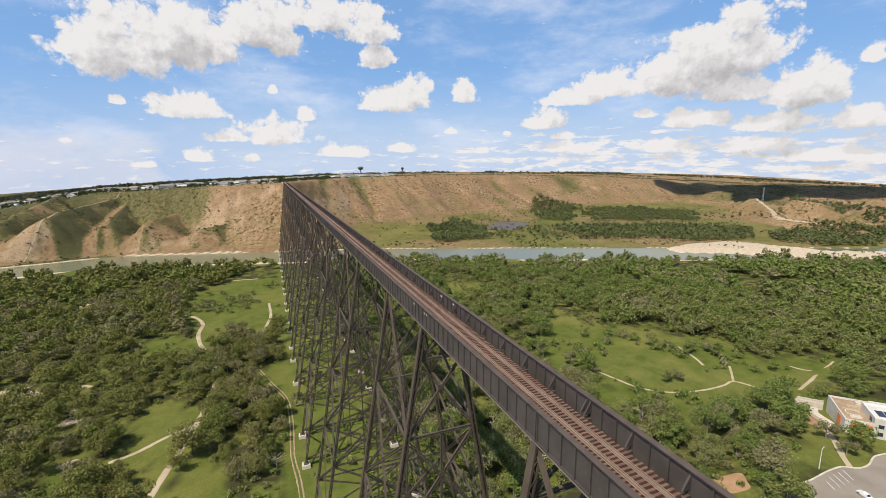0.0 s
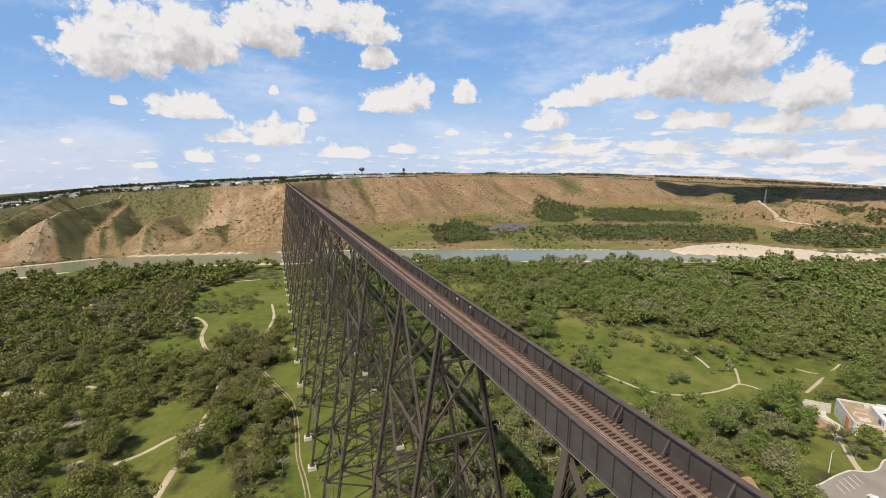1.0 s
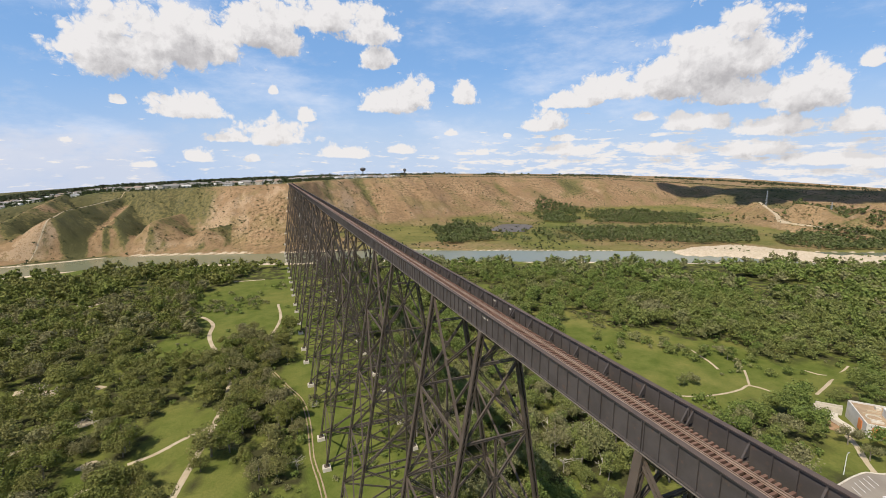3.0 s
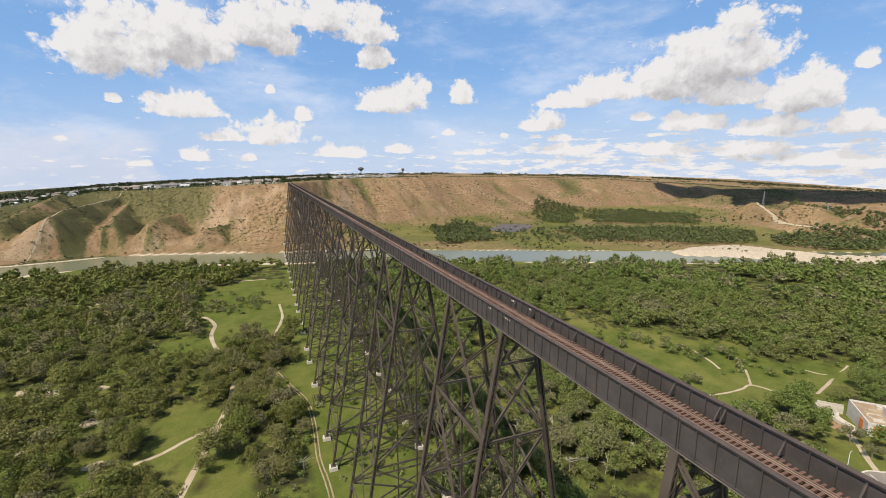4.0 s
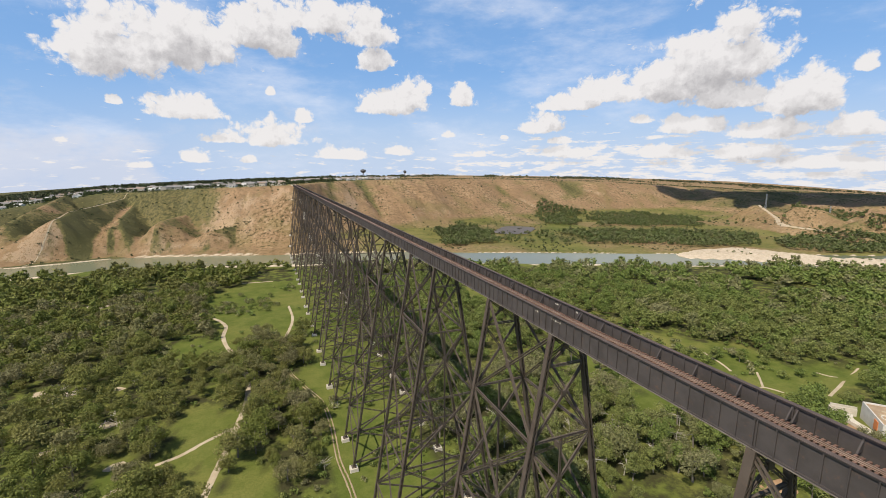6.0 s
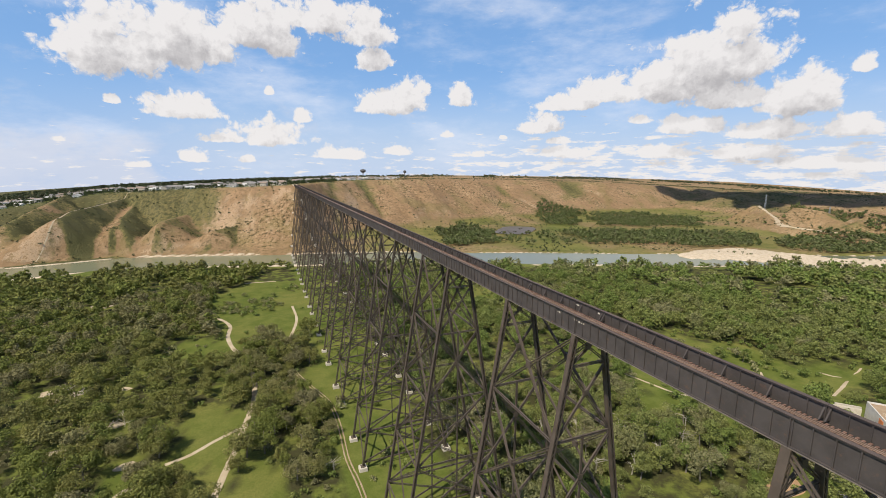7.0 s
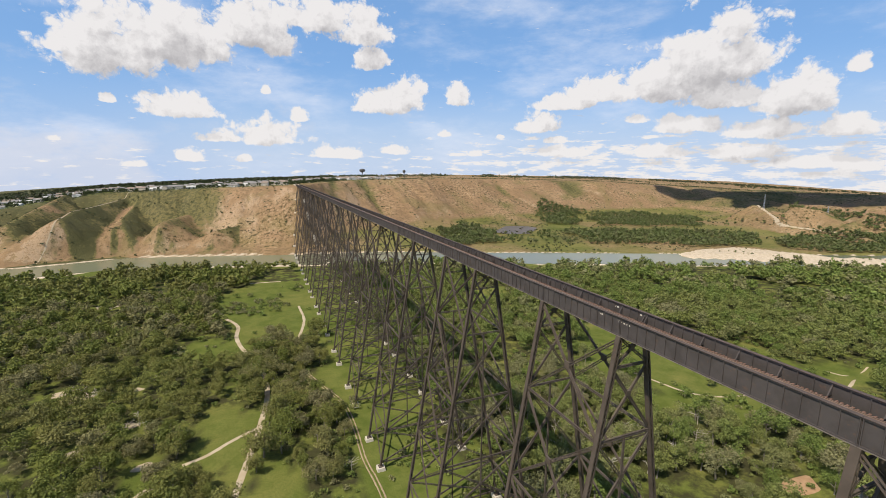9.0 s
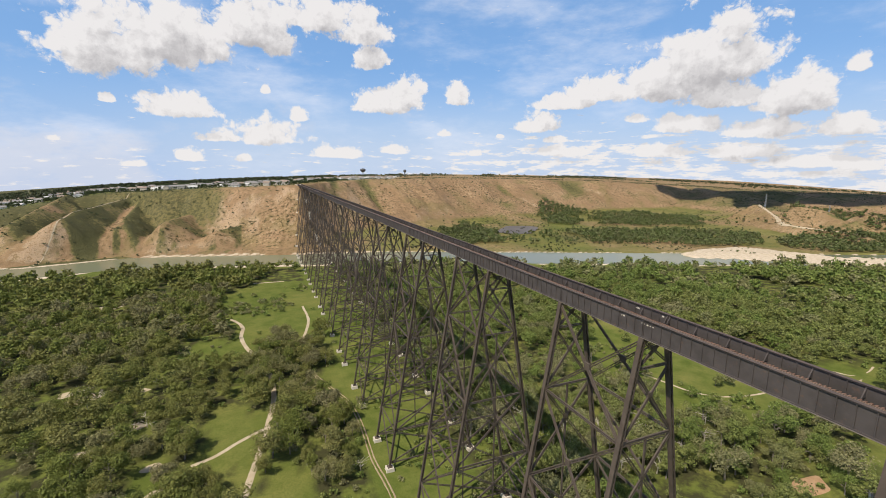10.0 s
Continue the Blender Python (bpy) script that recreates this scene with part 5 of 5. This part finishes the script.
SMALL = [sparser(q, 5) for q in DIM]
grove("town_trees", np.stack([x, y], -1), RNG.uniform(0.42, 0.85, len(x)), SMALL, LEAF_TOWN, "dark green trees among the houses on the plateau", "trees", RNG.uniform(0, 0.4, len(x)))


def lathe(profile, sides=20):
    m = Mesh()
    vs = [(r * math.cos(2 * math.pi * i / sides), r * math.sin(2 * math.pi * i / sides), z) for r, z in profile for i in range(sides)]
    m.add(vs, [(k * sides + i, k * sides + (i + 1) % sides, (k + 1) * sides + (i + 1) % sides, (k + 1) * sides + i) for k in range(len(profile) - 1) for i in range(sides)])
    return m


DULL = weathered("dull_dark_metal", (0.07, 0.075, 0.08), (0.12, 0.12, 0.125), 0.3, 0.6)
for x, y, top, wide, label in ((299, 1643, 122, 11, "dark water tower with a broad bulbous tank"), (452, 1605, 118, 6, "slim dark water tower on the plateau")):
    z = GROUND_Z(x, y)
    h = top - z
    t = thing("water_tower", label, "water tower", at=(x, y, z))
    part("stem", lathe([(2.2, -1), (1.6, h * 0.3), (1.5, h * 0.62)], 14), DULL, t)
    part("tank", lathe([(1.5, h * 0.58), (wide * 0.8, h * 0.70), (wide, h * 0.82), (wide * 0.85, h * 0.93), (0.4, h)], 20), DULL, t)

GALV = weathered("galvanised_steel", (0.38, 0.39, 0.40), (0.5, 0.51, 0.52), 0.5, 0.5, 0.6)
for x, y, z0, z1 in ((1058, 657, 30, 62), (1115, 555, 5, 40)):
    z0 = GROUND_Z(x, y)
    t = thing("pylon", "slender grey lattice power pylon on the far flats", "power pylon", at=(x, y, z0))
    h = z1 - z0
    legs = Mesh()
    for s, e in ((-1, -1), (1, -1), (1, 1), (-1, 1)):
        legs.bar((s * 2.2, e * 2.2, -0.5), (s * 0.5, e * 0.5, h), 0.3, 0.3)
    for k in range(7):
        a, b = k / 7, (k + 1) / 7
        wa, wb = 2.2 - 1.7 * a, 2.2 - 1.7 * b
        for e in (-1, 1):
            legs.bar((-wa, e * wa, h * a), (wb, e * wb, h * b), 0.15, 0.15)
            legs.bar((e * wa, wa, h * a), (e * wb, -wb, h * b), 0.15, 0.15)
    part("mast", legs, GALV, t)
    for k in (0.78, 0.88, 0.97):
        arm = Mesh()
        arm.bar((-4, 0, h * k), (4, 0, h * k), 0.3, 0.3)
        part("crossarm", arm, GALV, t)

# ---------------------------------------------------------------- visitor centre, lamp, car
ORANGE = weathered("orange_panel", (0.62, 0.20, 0.06), (0.72, 0.26, 0.09), 0.4, 0.7)
RENDER_W = weathered("white_render", (0.56, 0.53, 0.48), (0.68, 0.65, 0.59), 0.3, 0.85)
ROOF_G = weathered("brown_gravel_roof", (0.30, 0.21, 0.13), (0.42, 0.31, 0.20), 0.25, 0.95, fine=4)
CX, CY, TURN = 205.7, 56.5, radians(-48)
CZ = 5.6


def place(u, v):
    c, s = math.cos(TURN), math.sin(TURN)
    return CX + u * c - v * s, CY + u * s + v * c


centre = thing("visitor_centre", "low modern building with white walls, orange panels and gravel roof", "building", at=(CX, CY, CZ))
centre.rotation_euler.z = TURN


def block(name, lo, hi, mat, label="", under=None):
    m = Mesh()
    m.box(lo, hi)
    return part(name, m, mat, under or centre, label)


def parapet(lo, hi, h, t=0.45):
    (a, b, z), (c, d, _) = lo, hi
    m = Mesh()
    m.box((a, b, z), (c, b + t, z + h))
    m.box((a, d - t, z), (c, d, z + h))
    m.box((a, b + t, z), (a + t, d - t, z + h))
    m.box((c - t, b + t, z), (c, d - t, z + h))
    return part("parapet", m, RENDER_W, centre)


walls = block("wall", (-16, -9, -3), (18, 12, 5.2), RENDER_W)
flat_roof = block("roof", (-15.5, -8.5, 5.2), (17.5, 11.5, 5.35), ROOF_G, "brown gravel flat roof")
parapet((-16, -9, 5.2), (18, 12, 5.2), 0.8)
block("panel", (-14.2, -9.22, 0.9), (-7.5, -9.0, 4.9), ORANGE, "orange cladding panel", walls)
block("panel", (-16.22, -5, 0.4), (-16.0, -1.5, 4.8), ORANGE, "orange cladding panel", walls)
upper = block("upper_storey", (-7.3, -9.3, -3), (12, 3.5, 8.4), RENDER_W, "white taller wing")
for u in (-5.9, -2.5, 0.9, 4.3):
    block("window", (u, -9.42, 1.4), (u + 1.7, -9.3, 2.9), GLASS, "dark window", upper)
    block("window", (u, -9.42, 4.6), (u + 1.7, -9.3, 6.1), GLASS, "dark window", upper)
block("window", (-7.42, -7.0, 5.9), (-7.3, -5.0, 7.6), GLASS, "dark window", upper)
for u in (-5.2, -2.5, 0.2, 2.9):
    for v in (-6.5, -3.9):
        block("solar_panel", (u, v, 8.42), (u + 2.4, v + 2.3, 8.6), GLASS, "dark glass roof panel", upper)
edge = Mesh()
for lo, hi in (((-7.3, -9.3), (12, -8.9)), ((-7.3, 3.1), (12, 3.5)), ((-7.3, -8.9), (-6.9, 3.1)), ((11.6, -8.9), (12, 3.1))):
    edge.box((*lo, 8.4), (*hi, 8.9))
part("coping", edge, WHITEPAINT, upper)
for v in (5.2, 7.2, 9.2):
    block("pergola_beam", (-3.5, v, 7.2), (12, v + 0.3, 7.5), WHITEPAINT, "white roof-terrace beam", flat_roof)
for u in (-3.3, 4.2, 11.5):
    for v in (5.2, 9.2):
        block("pergola_post", (u, v, 5.35), (u + 0.3, v + 0.3, 7.2), WHITEPAINT, "", flat_roof)
block("duct", (-13.5, -5.5, 5.35), (-9.5, -4.4, 6.0), CONCRETE, "", flat_roof)
block("duct", (-14, 1.4, 5.35), (-8.5, 2.1, 5.8), DIRT, "low timber planter", flat_roof)
block("duct", (-12, 4.6, 5.35), (-7.2, 5.3, 5.9), DIRT, "low timber planter", flat_roof)
block("roof_vent", (-8, 7.4, 5.35), (-6.2, 9.2, 6.5), CONCRETE, "", flat_roof)
curb = [(-11.2 + (2.6 + 0.2 * math.sin(2 * a)) * math.cos(a), -0.8 + 2.4 * math.sin(a)) for a in np.linspace(0.4, 5.6, 15)]
kerb = Mesh()
for (a, b), (c, d) in zip(curb[:-1], curb[1:]):
    kerb.bar((a, b, 5.5), (c, d, 5.5), 0.5, 0.45)
part("curved_bench", kerb, CONCRETE, flat_roof, "pale curved bench on the roof")
yard = Mesh()
turn = [(-20.5 + 1.8 * math.sin(k * 0.5), -9.5 + 1.5 * k, 0.35) for k in range(13)]
yard.add([(u - 1.6, v, z) for u, v, z in turn] + [(u + 1.6, v, z) for u, v, z in turn] + [(u - 1.6, v, z - 1.5) for u, v, z in turn] + [(u + 1.6, v, z - 1.5) for u, v, z in turn],
         [(k, 13 + k, 14 + k, k + 1) for k in range(12)] + [(26 + k, k, k + 1, 27 + k) for k in range(12)] + [(13 + k, 39 + k, 40 + k, 14 + k) for k in range(12)])
part("terrace", yard, CONCRETE, centre, "white curving paved terrace")
low_wall = Mesh()
for lo, hi in (((-27, 12.4), (-17, 12.8)), ((-27.4, 2, ), (-27, 12.8)), ((-26, 15.2), (-16.2, 15.6))):
    low_wall.box((*lo, -3), (*hi, 1.2))
part("terrace_wall", low_wall, CONCRETE, centre, "low pale terrace wall")
m = Mesh()
ring = [(*place(-24 + 5.5 * math.cos(a), 2.5 + 9 * math.sin(a)),) for a in np.linspace(0, 2 * math.pi, 25)[:-1]]
m.add([(x, y, float(ground_at(x, y)) + 0.05) for x, y in ring] + [(*place(-24, 2.5), float(ground_at(*place(-24, 2.5))) + 0.35)], [(i, (i + 1) % 24, 24) for i in range(24)])
tagged(part("bare_yard", m, SOIL), "bare brown soil beside the visitor centre", "bare soil", kind="structure")

px0, py0 = 153.0, 52.0
lamp = thing("lamp_post", "white lamp post beside the car park", "lamp post", at=(px0, py0, GROUND_Z(px0, py0)))
part("post", lathe([(0.16, -0.3), (0.13, 3), (0.09, 8.0)], 10), WHITEPAINT, lamp)
arm = Mesh()
arm.bar((0, 0, 7.9), (1.3, 0.2, 8.2), 0.1, 0.1)
lamp_arm = part("arm", arm, WHITEPAINT, lamp)
head = Mesh()
head.box((1.0, 0.0, 8.1), (1.7, 0.4, 8.25))
part("head", head, GALV, lamp_arm)

# a parked car
CAR = weathered("white_car_paint", (0.74, 0.74, 0.74), (0.82, 0.82, 0.82), 0.5, 0.25, spec=0.6)
RUBBER = weathered("black_rubber", (0.02, 0.02, 0.02), (0.035, 0.035, 0.035), 3, 0.9)
qx, qy = 151.0, 38.0
car = thing("parked_car", "white saloon car parked in a bay", "car", at=(qx, qy, GROUND_Z(qx, qy) + 0.14))
car.rotation_euler.z = radians(75)
side = ((-2.2, 0.35), (-2.2, 0.8), (-1.9, 0.92), (-1.3, 0.96), (-0.75, 1.42), (0.7, 1.44), (1.25, 0.98), (2.05, 0.86), (2.2, 0.6), (2.15, 0.35))
body = Mesh()
ns = len(side)
vs = []
for w in (-0.86, 0.86):
    vs += [(x, w * (0.84 if z > 1.2 else 1.0), z) for x, z in side]
body.add(vs, [(i, (i + 1) % ns, ns + (i + 1) % ns, ns + i) for i in range(ns)] + [tuple(range(ns))[::-1], tuple(range(ns, 2 * ns))])
part("body", body, CAR, car)
for name, lo, hi in (("windscreen", (-1.28, -0.66, 1.0), (-0.85, 0.66, 1.38)), ("rear_window", (0.82, -0.66, 1.02), (1.15, 0.66, 1.36))):
    g = Mesh()
    (a, b, c), (d, e, f) = lo, hi
    up_first = name == "rear_window"
    xa, xb = (d, a) if up_first else (a, d)
    g.add([(xa + (0.02 if up_first else -0.02), b, c), (xa + (0.02 if up_first else -0.02), e, c), (xb, e * 0.86, f), (xb, b * 0.86, f), (xa + (0.05 if up_first else -0.05), b, c + 0.05), (xa + (0.05 if up_first else -0.05), e, c + 0.05), (xb, e * 0.86, f + 0.06), (xb, b * 0.86, f + 0.06)],
          [(0, 1, 2, 3), (4, 7, 6, 5), (0, 4, 5, 1), (1, 5, 6, 2), (2, 6, 7, 3), (3, 7, 4, 0)])
    part(name, g, GLASS, car)
for x in (-1.35, 1.35):
    for w in (-0.8, 0.8):
        t = lathe([(0.0, -0.11), (0.33, -0.11), (0.33, 0.11), (0.0, 0.11)], 16)
        o = part("wheel", t, RUBBER, car)
        o.location, o.rotation_euler.x = (x, w, 0.33), radians(90)
        rim = lathe([(0.0, -0.125), (0.2, -0.125), (0.2, 0.125), (0.0, 0.125)], 14)
        part("rim", rim, GALV, o)
